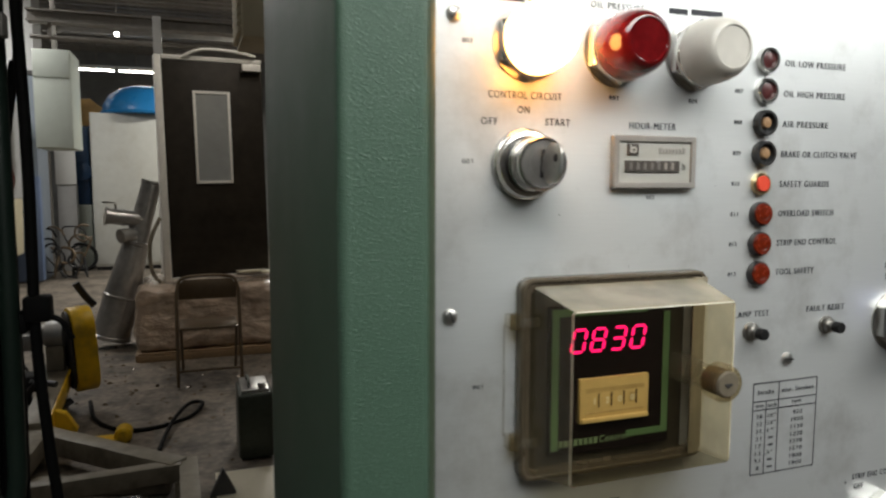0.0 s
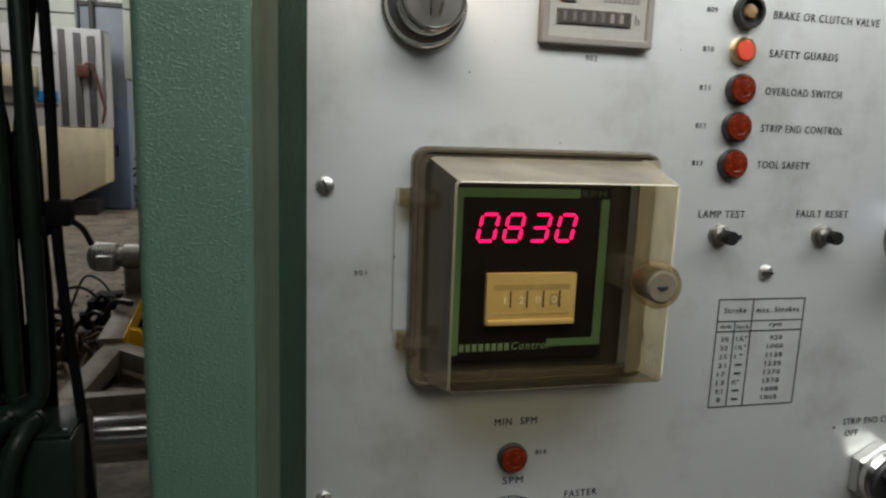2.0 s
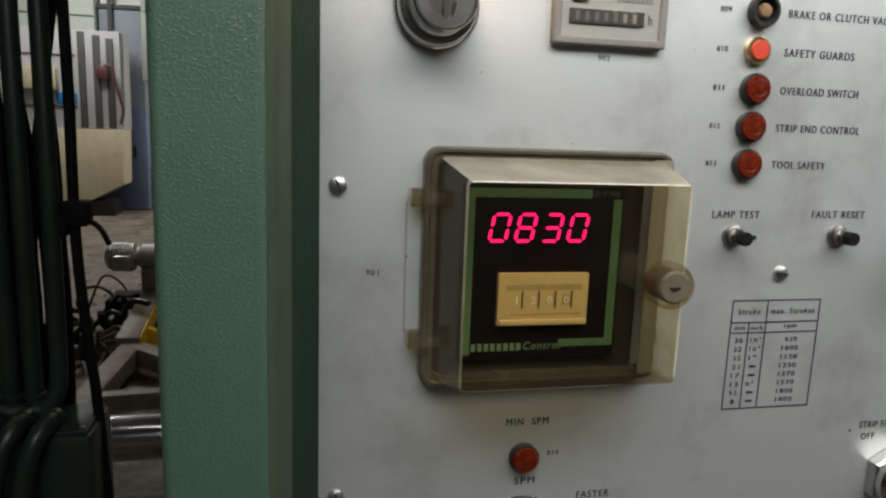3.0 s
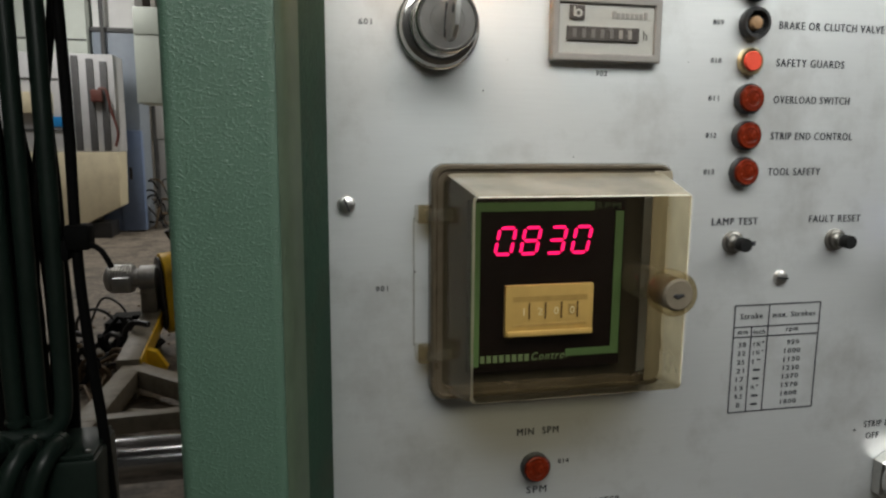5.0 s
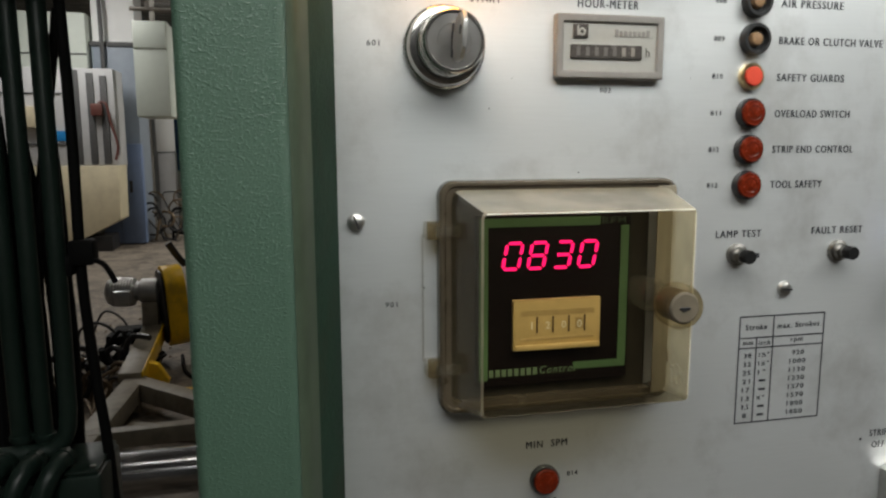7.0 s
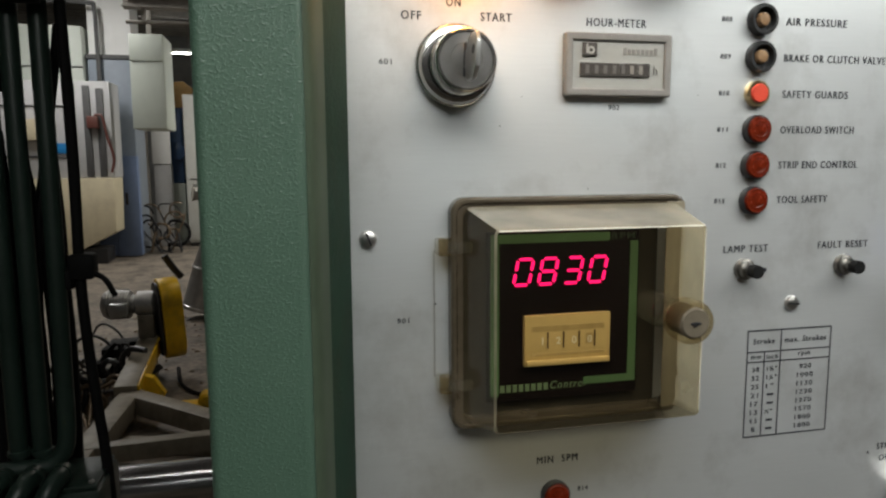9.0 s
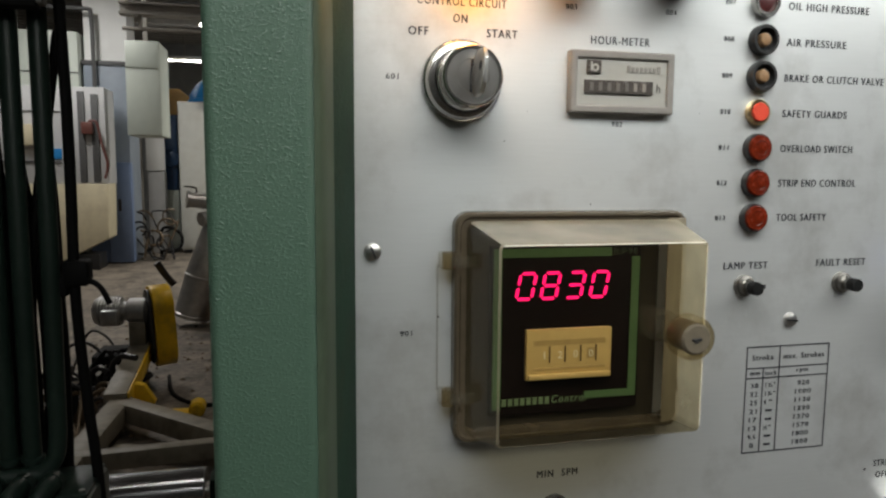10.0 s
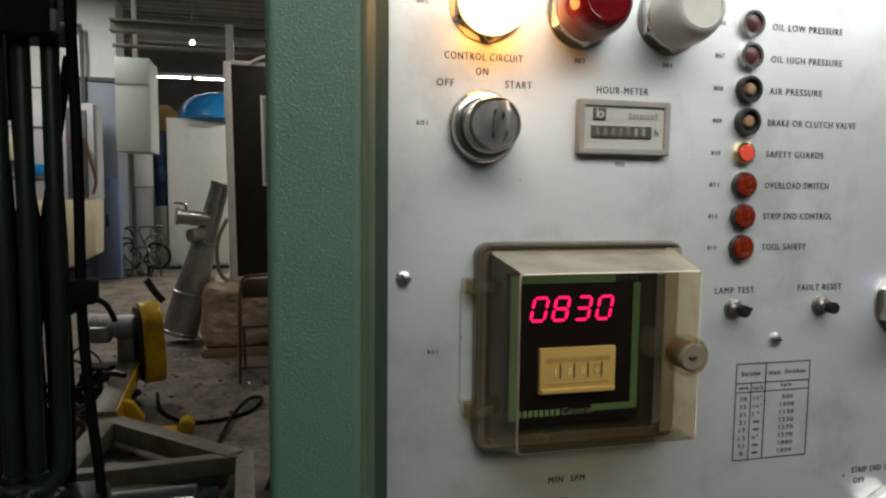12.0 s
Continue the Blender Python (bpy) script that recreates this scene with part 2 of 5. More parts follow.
CAN = material("dark_olive_can_paint", (0.05, 0.06, 0.045), 0.4, 0.2, 0.25, 40, 8, 0.001, 30)
CABLE = material("black_cable_rubber", (0.005, 0.005, 0.005), 0.7, 0, 0.2, 90, 20, spec=0.2)
COLUMN_GREY = material("blue_grey_column_paint", (0.25, 0.29, 0.34), 0.5, 0, 0.1, 9, 2)
PAPER = material("white_paper", (0.82, 0.82, 0.8), 0.7, 0, 0.03, 30, 5)
TUBE_LIT = material("lit_fluorescent_tube", (0.9, 0.9, 0.9), 0.4, 0, 0.01, 10, 2, emit=(1.0, 0.97, 0.9), strength=16.0)
RED_BRICK = material("faded_red_hose_box", (0.13, 0.045, 0.035), 0.5, 0, 0.2, 30, 8)


# ---- mesh helpers ----
def thing(name, x, y, z, label, category, group="", kind=""):
    ob = new(name)
    ob.empty_display_size = 0.02
    ob.location = (x, y, z)
    return tagged(ob, label, category, group, kind)


def part(name, bm, mat, parent=None, label="", smooth=True):
    me = bpy.data.meshes.new(name)
    bmesh.ops.recalc_face_normals(bm, faces=bm.faces)
    bm.to_mesh(me)
    bm.free()
    me.materials.append(mat)
    if smooth:
        for p in me.polygons:
            p.use_smooth = True
        me.set_sharp_from_angle(angle=radians(32))
    ob = new(name, me)
    if parent:
        ob.parent = parent
    return tagged(ob, label)


def box(x0, x1, y0, y1, z0, z1, bevel=0.0, bm=None, seg=2, m=None):
    tmp = bmesh.new()
    bmesh.ops.create_cube(tmp, size=1, matrix=Matrix.LocRotScale(((x0 + x1) / 2, (y0 + y1) / 2, (z0 + z1) / 2), None, (x1 - x0, y1 - y0, z1 - z0)))
    if bevel:
        bmesh.ops.bevel(tmp, geom=tmp.edges[:], offset=bevel, segments=seg, affect="EDGES", profile=0.5)
    if m:
        bmesh.ops.transform(tmp, matrix=m, verts=tmp.verts)
    return joined(bm, tmp)


def joined(bm, tmp):
    if bm is None:
        return tmp
    me = bpy.data.meshes.new("tmp")
    tmp.to_mesh(me)
    bm.from_mesh(me)
    bpy.data.meshes.remove(me)
    tmp.free()
    return bm


def lathe(profile, seg=40, bm=None, m=None, turn=0.0):
    """Turned shape: (radius, distance out of the plate) pairs, about the y axis, outwards along -y."""
    bm2 = bmesh.new()
    rings = []
    for r, d in profile:
        if r < 1e-6:
            rings.append([bm2.verts.new((0, -d, 0))])
        else:
            rings.append([bm2.verts.new((r * math.cos(turn + 2 * math.pi * i / seg), -d, r * math.sin(turn + 2 * math.pi * i / seg))) for i in range(seg)])
    for a, b in zip(rings, rings[1:]):
        for i in range(seg):
            q = [a[i % len(a)], a[(i + 1) % len(a)], b[(i + 1) % len(b)], b[i % len(b)]]
            q = list(dict.fromkeys(q))
            if len(q) > 2:
                bm2.faces.new(q)
    if m:
        bmesh.ops.transform(bm2, matrix=m, verts=bm2.verts)
    return joined(bm, bm2)


def tube(points, r, seg=12, bm=None, sub=6):
    """A round bar swept along a smooth line through the points."""
    pts = [Vector(p) for p in points]
    line = []
    for i in range(len(pts) - 1):
        a, b, c, d = pts[max(i - 1, 0)], pts[i], pts[i + 1], pts[min(i + 2, len(pts) - 1)]
        for k in range(sub):
            t = k / sub
            line.append(0.5 * (2 * b + (c - a) * t + (2 * a - 5 * b + 4 * c - d) * t * t + (3 * b - a - 3 * c + d) * t ** 3))
    line.append(pts[-1])
    bm2 = bmesh.new()
    side, rings = None, []
    for i, p in enumerate(line):
        d = (line[min(i + 1, len(line) - 1)] - line[max(i - 1, 0)]).normalized()
        side = (side - d * side.dot(d)).normalized() if side else d.orthogonal().normalized()
        up = d.cross(side)
        rings.append([bm2.verts.new(p + r * (math.cos(2 * math.pi * k / seg) * side + math.sin(2 * math.pi * k / seg) * up)) for k in range(seg)])
    for a, b in zip(rings, rings[1:]):
        for k in range(seg):
            bm2.faces.new((a[k], a[(k + 1) % seg], b[(k + 1) % seg], b[k]))
    bm2.faces.new(rings[0])
    bm2.faces.new(rings[-1])
    return joined(bm, bm2)


def prism(outline, y0, y1, bevel=0.0, bm=None, axis="y"):
    """An outline in (x, z) drawn out along y, or in (x, y) along z."""
    tmp = bmesh.new()
    put = (lambda a, b, h: (a, h, b)) if axis == "y" else (lambda a, b, h: (a, b, h))
    lo, hi = [tmp.verts.new(put(a, b, y0)) for a, b in outline], [tmp.verts.new(put(a, b, y1)) for a, b in outline]
    tmp.faces.new(lo)
    tmp.faces.new(hi)
    for i in range(len(lo)):
        j = (i + 1) % len(lo)
        tmp.faces.new((lo[i], lo[j], hi[j], hi[i]))
    bmesh.ops.recalc_face_normals(tmp, faces=tmp.faces)
    if bevel:
        bmesh.ops.bevel(tmp, geom=tmp.edges[:], offset=bevel, segments=2, affect="EDGES", profile=0.5)
    return joined(bm, tmp)


def rounded(x0, x1, z0, z1, r, n=5):
    out = []
    for cx, cz, a in ((x1 - r, z1 - r, 0), (x0 + r, z1 - r, 90), (x0 + r, z0 + r, 180), (x1 - r, z0 + r, 270)):
        out += [(cx + r * math.cos(radians(a + 90 * k / n)), cz + r * math.sin(radians(a + 90 * k / n))) for k in range(n + 1)]
    return out


def loft(outlines, cap_first=True, cap_last=True):
    """Skin over outlines of equal length: lists of (x, y, z)."""
    bm = bmesh.new()
    rings = [[bm.verts.new(p) for p in o] for o in outlines]
    for a, b in zip(rings, rings[1:]):
        for i in range(len(a)):
            j = (i + 1) % len(a)
            bm.faces.new((a[i], a[j], b[j], b[i]))
    if cap_first:
        bm.faces.new(rings[0])
    if cap_last:
        bm.faces.new(rings[-1])
    return bm


def letters(text, x0, x1, z, high, y, bold=0.0, slant=0.0):
    """Flat lettering in the built-in font, fitted into x0 to x1 about the height z, facing -y."""
    cu = bpy.data.curves.new("lettering", "FONT")
    cu.body, cu.size, cu.offset, cu.shear, cu.extrude = text, 1.0, bold, slant, 0.01
    cu.resolution_u, cu.space_character = 3, 1.22
    ob = bpy.data.objects.new("lettering", cu)
    scene.collection.objects.link(ob)
    dg = bpy.context.evaluated_depsgraph_get()
    me = bpy.data.meshes.new_from_object(ob.evaluated_get(dg))
    bm = bmesh.new()
    bm.from_mesh(me)
    bpy.data.objects.remove(ob)
    bpy.data.curves.remove(cu)
    bpy.data.meshes.remove(me)
    xs, ys = [v.co.x for v in bm.verts], [v.co.y for v in bm.verts]
    ax, bx, ay, by = min(xs), max(xs), min(ys), max(ys)
    for v in bm.verts:
        px = x0 + (v.co.x - ax) / (bx - ax) * (x1 - x0)
        pz = z + ((v.co.y - ay) / (by - ay) - 0.5) * high
        v.co = (px, y - v.co.z * 0.005, pz)
    return bm


# ---- hall: floor, walls, roof ----
def structure(name, bm, mat, label, category):
    return tagged(part(name, bm, mat, None, "", False), label, category, kind="structure")


structure("floor", box(-10, 7, -6, 17, -0.2, 0), CONCRETE, "grimy grey concrete workshop floor with dark stains", "floor")
structure("ceiling", box(-10, 7, -6, 17, 4.3, 4.5), ROOF, "dark sheet roof over the workshop hall", "ceiling")
structure("wall_north", box(-10, 7, 17, 17.2, 0, 4.3), HALL, "dim grey wall at the far end of the hall", "wall")
structure("wall_south", box(-10, 7, -6.2, -6, 0, 4.3), HALL, "dim grey wall behind the press", "wall")
structure("wall_west", box(-10.2, -10, -6, 17, 0, 4.3), HALL, "dim grey side wall of the hall", "wall")
structure("wall_east", box(7, 7.2, -6, 17, 0, 4.3), HALL, "dim grey side wall of the hall", "wall")
PANEL_Y = 0.285

# ---- press control cabinet ----
cabinet = thing("press_control_cabinet", 0.05, 0.241, 0.0, "green textured steel control cabinet of a press", "cabinet")


def post_outline():
    """Plan of the front post: flat face, rounded corners, splayed return to the plate."""
    pts = [(0.0505, 0.49)]
    pts += [(0.0505 + 0.0035 - 0.0035 * math.cos(radians(a)), 0.241 + 0.0035 - 0.0035 * math.sin(radians(a))) for a in range(0, 91, 15)]
    pts += [(0.0805 + 0.005 * math.sin(radians(a)), 0.241 + 0.005 - 0.005 * math.cos(radians(a))) for a in range(0, 41, 10)]
    pts += [(0.0850, 0.262), (0.0850, 0.49)]
    return [(x - 0.05, y - 0.241) for x, y in pts]


part("front_post", prism(post_outline(), 0.0, 2.05, axis="z"), GREEN, cabinet)
SPLAY = [(0.0838, 0.2420), (0.0853, 0.2428), (0.0865, 0.2441), (0.0875, 0.2460), (0.0886, 0.2490), (0.0898, 0.2525), (0.0910, 0.2560)]
part("rounded_corner", prism([(x - 0.05, y - 0.241) for x, y in SPLAY + [(0.0851, 0.2561)]], 0.0, 2.05, axis="z"), EDGE_GREY_GREEN, cabinet, "grey-green rounded corner")
part("return_face", prism([(x - 0.05, y - 0.241) for x, y in ((0.0910, 0.2561), (0.1009, 0.2845), (0.1012, 0.2875), (0.112, 0.2885), (0.112, 0.49), (0.0851, 0.49), (0.0851, 0.2562))], 0.0, 2.05, axis="z"), GREEN_SHADED, cabinet, "splayed green return, shade darkened into its colour")
part("body", box(0.0625, 0.86, 0.056, 0.249, 0.05, 2.05, 0.003), GREEN_SHADED, cabinet)
part("plinth", box(0.01, 0.85, 0.02, 0.245, 0.0, 0.046, 0.003), BLACK, cabinet)

# ---- control panel plate with its printing ----
panel = thing("control_panel", 0.45, PANEL_Y, 1.39, "brushed aluminium control panel plate with dark printed legends", "control panel")
part("plate", box(-0.3495, 0.36, 0.0, 0.0025, -0.29, 0.31, 0.0008), ALU, panel)


def legend(text, x0, x1, z, high=0.0032, bold=0.0):
    """Printed words on the plate, world x from x0 to x1."""
    w = high * 0.022
    bm = joined(letters(text, x0 - 0.45 - w, x1 - 0.45 - w, z - 1.39, high, -0.0001), letters(text, x0 - 0.45 + w, x1 - 0.45 + w, z - 1.39, high, -0.00018))
    return part("legend", bm, INK, panel, "dark printed words: " + text.lower(), False)


def code(text, x, z):
    return legend(text, x - 0.0024, x + 0.0024, z, 0.0021, 0.005)


def bar(x0, x1, z, high=0.0026, mat=None, parent=None, y=-0.0002):
    return part("printed_bar", box(x0 - 0.45, x1 - 0.45, y, y + 0.00015, z - high / 2 - 1.39, z + high / 2 - 1.39), mat or INK, parent or panel, "", False)


ROW = [1.5057 - 0.01535 * k for k in range(8)]
for (text, x1), z, k in zip((("OIL LOW PRESSURE", 0.3310), ("OIL HIGH PRESSURE", 0.3318), ("AIR PRESSURE", 0.3208), ("BRAKE OR CLUTCH VALVE", 0.3424),
                             ("SAFETY GUARDS", 0.3236), ("OVERLOAD SWITCH", 0.3279), ("STRIP END CONTROL", 0.3311), ("TOOL SAFETY", 0.3162)), ROW, range(806, 814)):
    legend(text, 0.2900, x1, z)
    code(str(k), 0.2612, z)
for text, x0, x1, z in (("CONTROL CIRCUIT", 0.1253, 0.1610, 1.4831), ("ON", 0.1395, 0.1451, 1.4768), ("OFF", 0.1219, 0.1296, 1.4714), ("START", 0.1532, 0.1657, 1.4718),
                        ("HOUR-METER", 0.1975, 0.2237, 1.4715), ("LAMP TEST", 0.2644, 0.2868, 1.3768), ("FAULT RESET", 0.3129, 0.3398, 1.3772),
                        ("MIN  SPM", 0.1784, 0.1970, 1.2883), ("SPM", 0.1833, 0.1923, 1.2615), ("FASTER", 0.2122, 0.2274, 1.2527),
                        ("STRIP END CONTROL", 0.3538, 0.3947, 1.2771), ("OFF", 0.3555, 0.3627, 1.2711), ("ON", 0.3888, 0.3938, 1.2711),
                        ("INCHING", 0.3694, 0.3857, 1.3988), ("STROKE", 0.3700, 0.3850, 1.3926), ("OIL PRESSURE", 0.1752, 0.2040, 1.5252)):
    legend(text, x0, x1, z)
for text, x, z in (("601", 0.1156, 1.4539), ("902", 0.2102, 1.4378), ("901", 0.1211, 1.3530), ("814", 0.1998, 1.2735), ("803", 0.1885, 1.4840), ("804", 0.2332, 1.4843), ("802", 0.1154, 1.5050)):
    code(text, x, z)
for x0, x1, z in ((0.2178, 0.2285, 1.5258), (0.2305, 0.2490, 1.5262), (0.1285, 0.1420, 1.5243), (0.1440, 0.1580, 1.5243)):
    bar(x0, x1, z)
bar(0.2832, 0.2866, 1.3668, 0.002)
bar(0.3352, 0.3386, 1.3668, 0.002)
bar(0.3482, 0.3492, 1.2745, 0.0012)

# stroke table: ruled lines and figures
TX0, TX1, TZ0, TZ1 = 0.2790, 0.3230, 1.2888, 1.3389
LW = 0.00055
for z in (TZ0, TZ1, 1.3289, 1.3242):
    bar((TX0), TX1, z, LW)
for x, z0, z1 in ((TX0, TZ0, TZ1), (TX1, TZ0, TZ1), (0.2964, TZ0, TZ1), (0.2880, TZ0, 1.3289)):
    bar(x - LW / 2, x + LW / 2, (z0 + z1) / 2, z1 - z0, y=-0.00022)
legend("Stroke", 0.2820, 0.2930, 1.3339, 0.0026, 0.004)
legend("max. Strokes", 0.2985, 0.3205, 1.3339, 0.0026, 0.004)
legend("mm", 0.2812, 0.2862, 1.3264, 0.0015, 0.004)
legend("inch", 0.2892, 0.2950, 1.3264, 0.0022, 0.004)
legend("rpm", 0.3060, 0.3122, 1.3264, 0.0022, 0.004)
for k, (mm, inch, rpm) in enumerate((("38", "1\u00bd\"", "920"), ("32", "1\u00bc\"", "1000"), ("25", "1\"", "1130"), ("21", "", "1230"), ("17", "", "1370"), ("13", "\u00bd\"", "1570"), ("9.5", "", "1800"), ("8", "", "1800"))):
    z = 1.3207 - 0.00408 * k
    w = 0.00095 * len(mm.replace(".", ""))
    legend(mm, 0.2838 - w, 0.2838 + w, z, 0.0022, 0.004)
    if inch:
        legend(inch, 0.2897, 0.2897 + 0.0014 * len(inch) + 0.001, z, 0.0022, 0.004)
    else:
        bar(0.2904, 0.2938, z, 0.0010)
    legend(rpm, 0.3102 - 0.00105 * len(rpm), 0.3102 + 0.00105 * len(rpm), z, 0.0022, 0.004)


for x, z, r in ((0.1611, 1.4300, 0.0003), (0.1575, 1.4015, 0.0004), (0.1995, 1.4045, 0.0003), (0.1343, 1.3592, 0.0004), (0.2488, 1.4432, 0.0002), (0.1705, 1.4418, 0.0002)):
    part("speck", lathe([(r, 0.0), (r * 0.8, 0.0001), (0, 0.00015)], 8, m=Matrix.Translation((x - 0.45, 0, z - 1.39))), BLACK, panel, "tiny dark speck")


def slotted_screw(x, z, r=0.0034, turn=0.4):
    s = thing("panel_screw", x, PANEL_Y, z, "domed slotted steel screw in the panel plate", "screw", "screws of the control panel")
    part("head", lathe([(r * 1.02, 0), (r, 0.0006), (r * 0.86, 0.0015), (r * 0.55, 0.0021), (0, 0.0024)], 28), STEEL, s)
    part("slot", box(-r * 0.8, r * 0.8, -0.00245, -0.0019, -0.0004, 0.0004, m=Matrix.Rotation(turn, 4, "Y")), BLACK, s, "dark screwdriver slot", False)
    return s


for x, z, a in ((0.1077, 1.3863, 1.2), (0.3004, 1.3511, 0.1), (0.1079, 1.2602, 1.5), (0.1091, 1.5155, 2.2)):
    slotted_screw(x, z, turn=a)


# ---- large pilot lights ----
def hexagon(r, d0, d1, chamfer=0.0008, turn=0.0):
    return lathe([(0, d0), (r, d0), (r, d1 - chamfer), (r - chamfer, d1), (0, d1)], 6, turn=turn)


def pilot_light(x, z, lens, label, lens_label):
    p = thing("pilot_light", x, PANEL_Y, z, label, "pilot light", "large pilot lights on the control panel")
    part("washer", lathe([(0.0168, 0), (0.0168, 0.0008), (0.0135, 0.0012)], 44), STEEL, p)
    part("nut", hexagon(0.0166, 0.0009, 0.0062, 0.001, math.pi / 6), CHROME, p, "chrome hexagon nut")
    part("bezel", lathe([(0.0155, 0.006), (0.0155, 0.0072), (0.0151, 0.0080), (0.0140, 0.0082)], 44), CHROME, p, "chrome bezel ring")
    prof = [(0.0150, 0.0075), (0.0151, 0.0125), (0.0147, 0.0170), (0.0138, 0.0212), (0.0122, 0.0246), (0.0104, 0.0262), (0.0096, 0.0264), (0.0091, 0.0258), (0.005, 0.0256), (0, 0.0256)]
    part("lens", lathe(prof, 48), lens, p, lens_label)
    return p


pilot_light(0.1438, 1.5057, AMBER, "lit amber pilot light with a chrome nut", "glowing amber lens")
pilot_light(0.1885, 1.5057, RED_DEEP, "unlit dark red pilot light with a chrome nut", "dark red lens")
pilot_light(0.2332, 1.5057, MILK, "unlit milky white pilot light with a chrome nut", "milky white lens")


# ---- small indicator lamps ----
def red_indicator(x, z):
    p = thing("indicator_lamp", x, PANEL_Y, z, "small unlit red indicator lamp in a black ring", "indicator lamp", "red indicator lamps")
    part("ring", lathe([(0.0064, 0), (0.0064, 0.0026), (0.0061, 0.0031), (0.0055, 0.0031), (0.0055, 0.001)], 32), BLACK, p, "black plastic ring")
    part("lens", lathe([(0.0056, 0.0022), (0.0056, 0.0036), (0.0051, 0.0043), (0.0044, 0.0042), (0.0032, 0.0045), (0.0029, 0.0043), (0.0013, 0.0046), (0, 0.0045)], 32), RED, p, "ribbed red lens")
    return p


for z in ROW[5:]:
    red_indicator(0.2771, z)
red_indicator(0.1866, 1.2725)
for z in ROW[:2]:
    p = thing("indicator_lamp", 0.2774, PANEL_Y, z + 0.0006, "dark maroon indicator lamp in a bright metal ring", "indicator lamp", "maroon indicator lamps")
    part("ring", lathe([(0.0065, 0), (0.0065, 0.0022), (0.0060, 0.0031), (0.0047, 0.0031), (0.0045, 0.0012)], 32), CHROME, p, "bright metal ring")
    part("lens", lathe([(0.0046, 0.001), (0.0046, 0.0018), (0.0036, 0.0023), (0, 0.0025)], 28), MAROON, p, "dark maroon lens")
for z in ROW[2:4]:
    p = thing("open_indicator_lamp", 0.2772, PANEL_Y, z, "open black lamp socket with a bare tan bulb", "indicator lamp", "open lamp sockets")
    part("socket", lathe([(0.0066, 0), (0.0066, 0.0030), (0.0061, 0.0038), (0.0050, 0.0038), (0.0048, 0.0008), (0, 0.0008)], 32), BLACK, p, "black socket ring")
    part("bulb", lathe([(0.0030, 0.0006), (0.0031, 0.002), (0.0024, 0.0033), (0, 0.0038)], 20), BULB, p, "bare tan bulb")
p = thing("safety_guard_lamp", 0.2766, PANEL_Y, ROW[4], "bright orange-red lamp button in a brass ring", "indicator lamp")
part("ring", lathe([(0.0056, 0), (0.0056, 0.0020), (0.0051, 0.0027), (0.0043, 0.0027), (0.0042, 0.001)], 32), BRASS, p, "worn brass ring")
part("button", lathe([(0.0041, 0.001), (0.0041, 0.0030), (0.0037, 0.0036), (0, 0.0037)], 32), ORANGE_RED, p, "flat orange-red face")


# ---- small push buttons ----
for x in (0.2749, 0.3269):
    p = thing("push_button", x, PANEL_Y, 1.3677, "small black push button on a dull steel collar", "push button", "small push buttons")
    part("collar", lathe([(0.0050, 0), (0.0050, 0.0012), (0.0046, 0.002), (0.0038, 0.0024), (0.0036, 0.004), (0.0031, 0.0046)], 28), GUN, p, "dull steel collar")
    part("stem", lathe([(0.0027, 0.003), (0.0027, 0.0066), (0.0029, 0.0068)], 24), GUN, p)
    part("cap", lathe([(0.0029, 0.0062), (0.0030, 0.0098), (0.0027, 0.0104), (0, 0.0105)], 24), CABLE, p, "black cap")

# ---- key switch ----
ks = thing("key_switch", 0.1426, PANEL_Y, 1.4526, "chrome key switch with its key in the lock", "key switch")
part("base_ring", lathe([(0.0156, 0), (0.0157, 0.0012), (0.0155, 0.0034), (0.0150, 0.0038), (0.0149, 0.0046), (0.0141, 0.0062), (0.0128, 0.0068), (0.0117, 0.0069)], 64), CHROME, ks, "wide chrome base ring")
for k in range(72):
    a = 2 * math.pi * k / 72
    part("knurl", box(0.0154, 0.0159, -0.0032, -0.0004, -0.0003, 0.0003, m=Matrix.Rotation(a, 4, "Y")), CHROME, ks, "", False)
part("groove", lathe([(0.0118, 0.005), (0.0118, 0.0076)], 44), BLACK, ks, "dark groove")
part("barrel", lathe([(0.0112, 0.0060), (0.0112, 0.0074), (0.0117, 0.0084), (0.0117, 0.0100), (0.0113, 0.0106), (0.0113, 0.0165), (0.0116, 0.0172), (0.0115, 0.0186), (0.0109, 0.0193), (0.0102, 0.0193), (0.0099, 0.0185)], 56), CHROME, ks, "chrome barrel")
part("lock_face", lathe([(0.0101, 0.0184), (0.0098, 0.0188), (0.0062, 0.0188), (0.0060, 0.0186), (0, 0.0186)], 44), LOCK_FACE, ks, "dull steel lock face")
part("keyway", box(-0.0011, 0.0011, -0.0194, -0.0184, -0.0060, 0.0060, 0.0003, m=Matrix.Rotation(0.05, 4, "Y")), BLACK, ks, "dark keyway", False)
KEY = Matrix.Rotation(0.08, 4, "Y")
QUARTER = Matrix.Rotation(-math.pi / 2, 4, "Z")
bow = prism([(0.0172, -0.003), (0.0205, -0.0034), (0.0219, -0.0068), (0.0252, -0.0084), (0.0318, -0.0080), (0.0345, -0.0044), (0.0345, 0.0044), (0.0318, 0.0080), (0.0252, 0.0084), (0.0219, 0.0068), (0.0205, 0.0034), (0.0172, 0.003)], -0.0008, 0.0008, 0.0003)
part("key", bow, STEEL, ks, "flat steel key").matrix_local = KEY @ QUARTER
part("key_hole", lathe([(0.0017, -0.00095), (0.0017, 0.00095), (0, 0.00095)], 16, m=Matrix.Translation((0.0305, 0, 0.002))), BLACK, ks, "hole in the key bow").matrix_local = KEY @ QUARTER

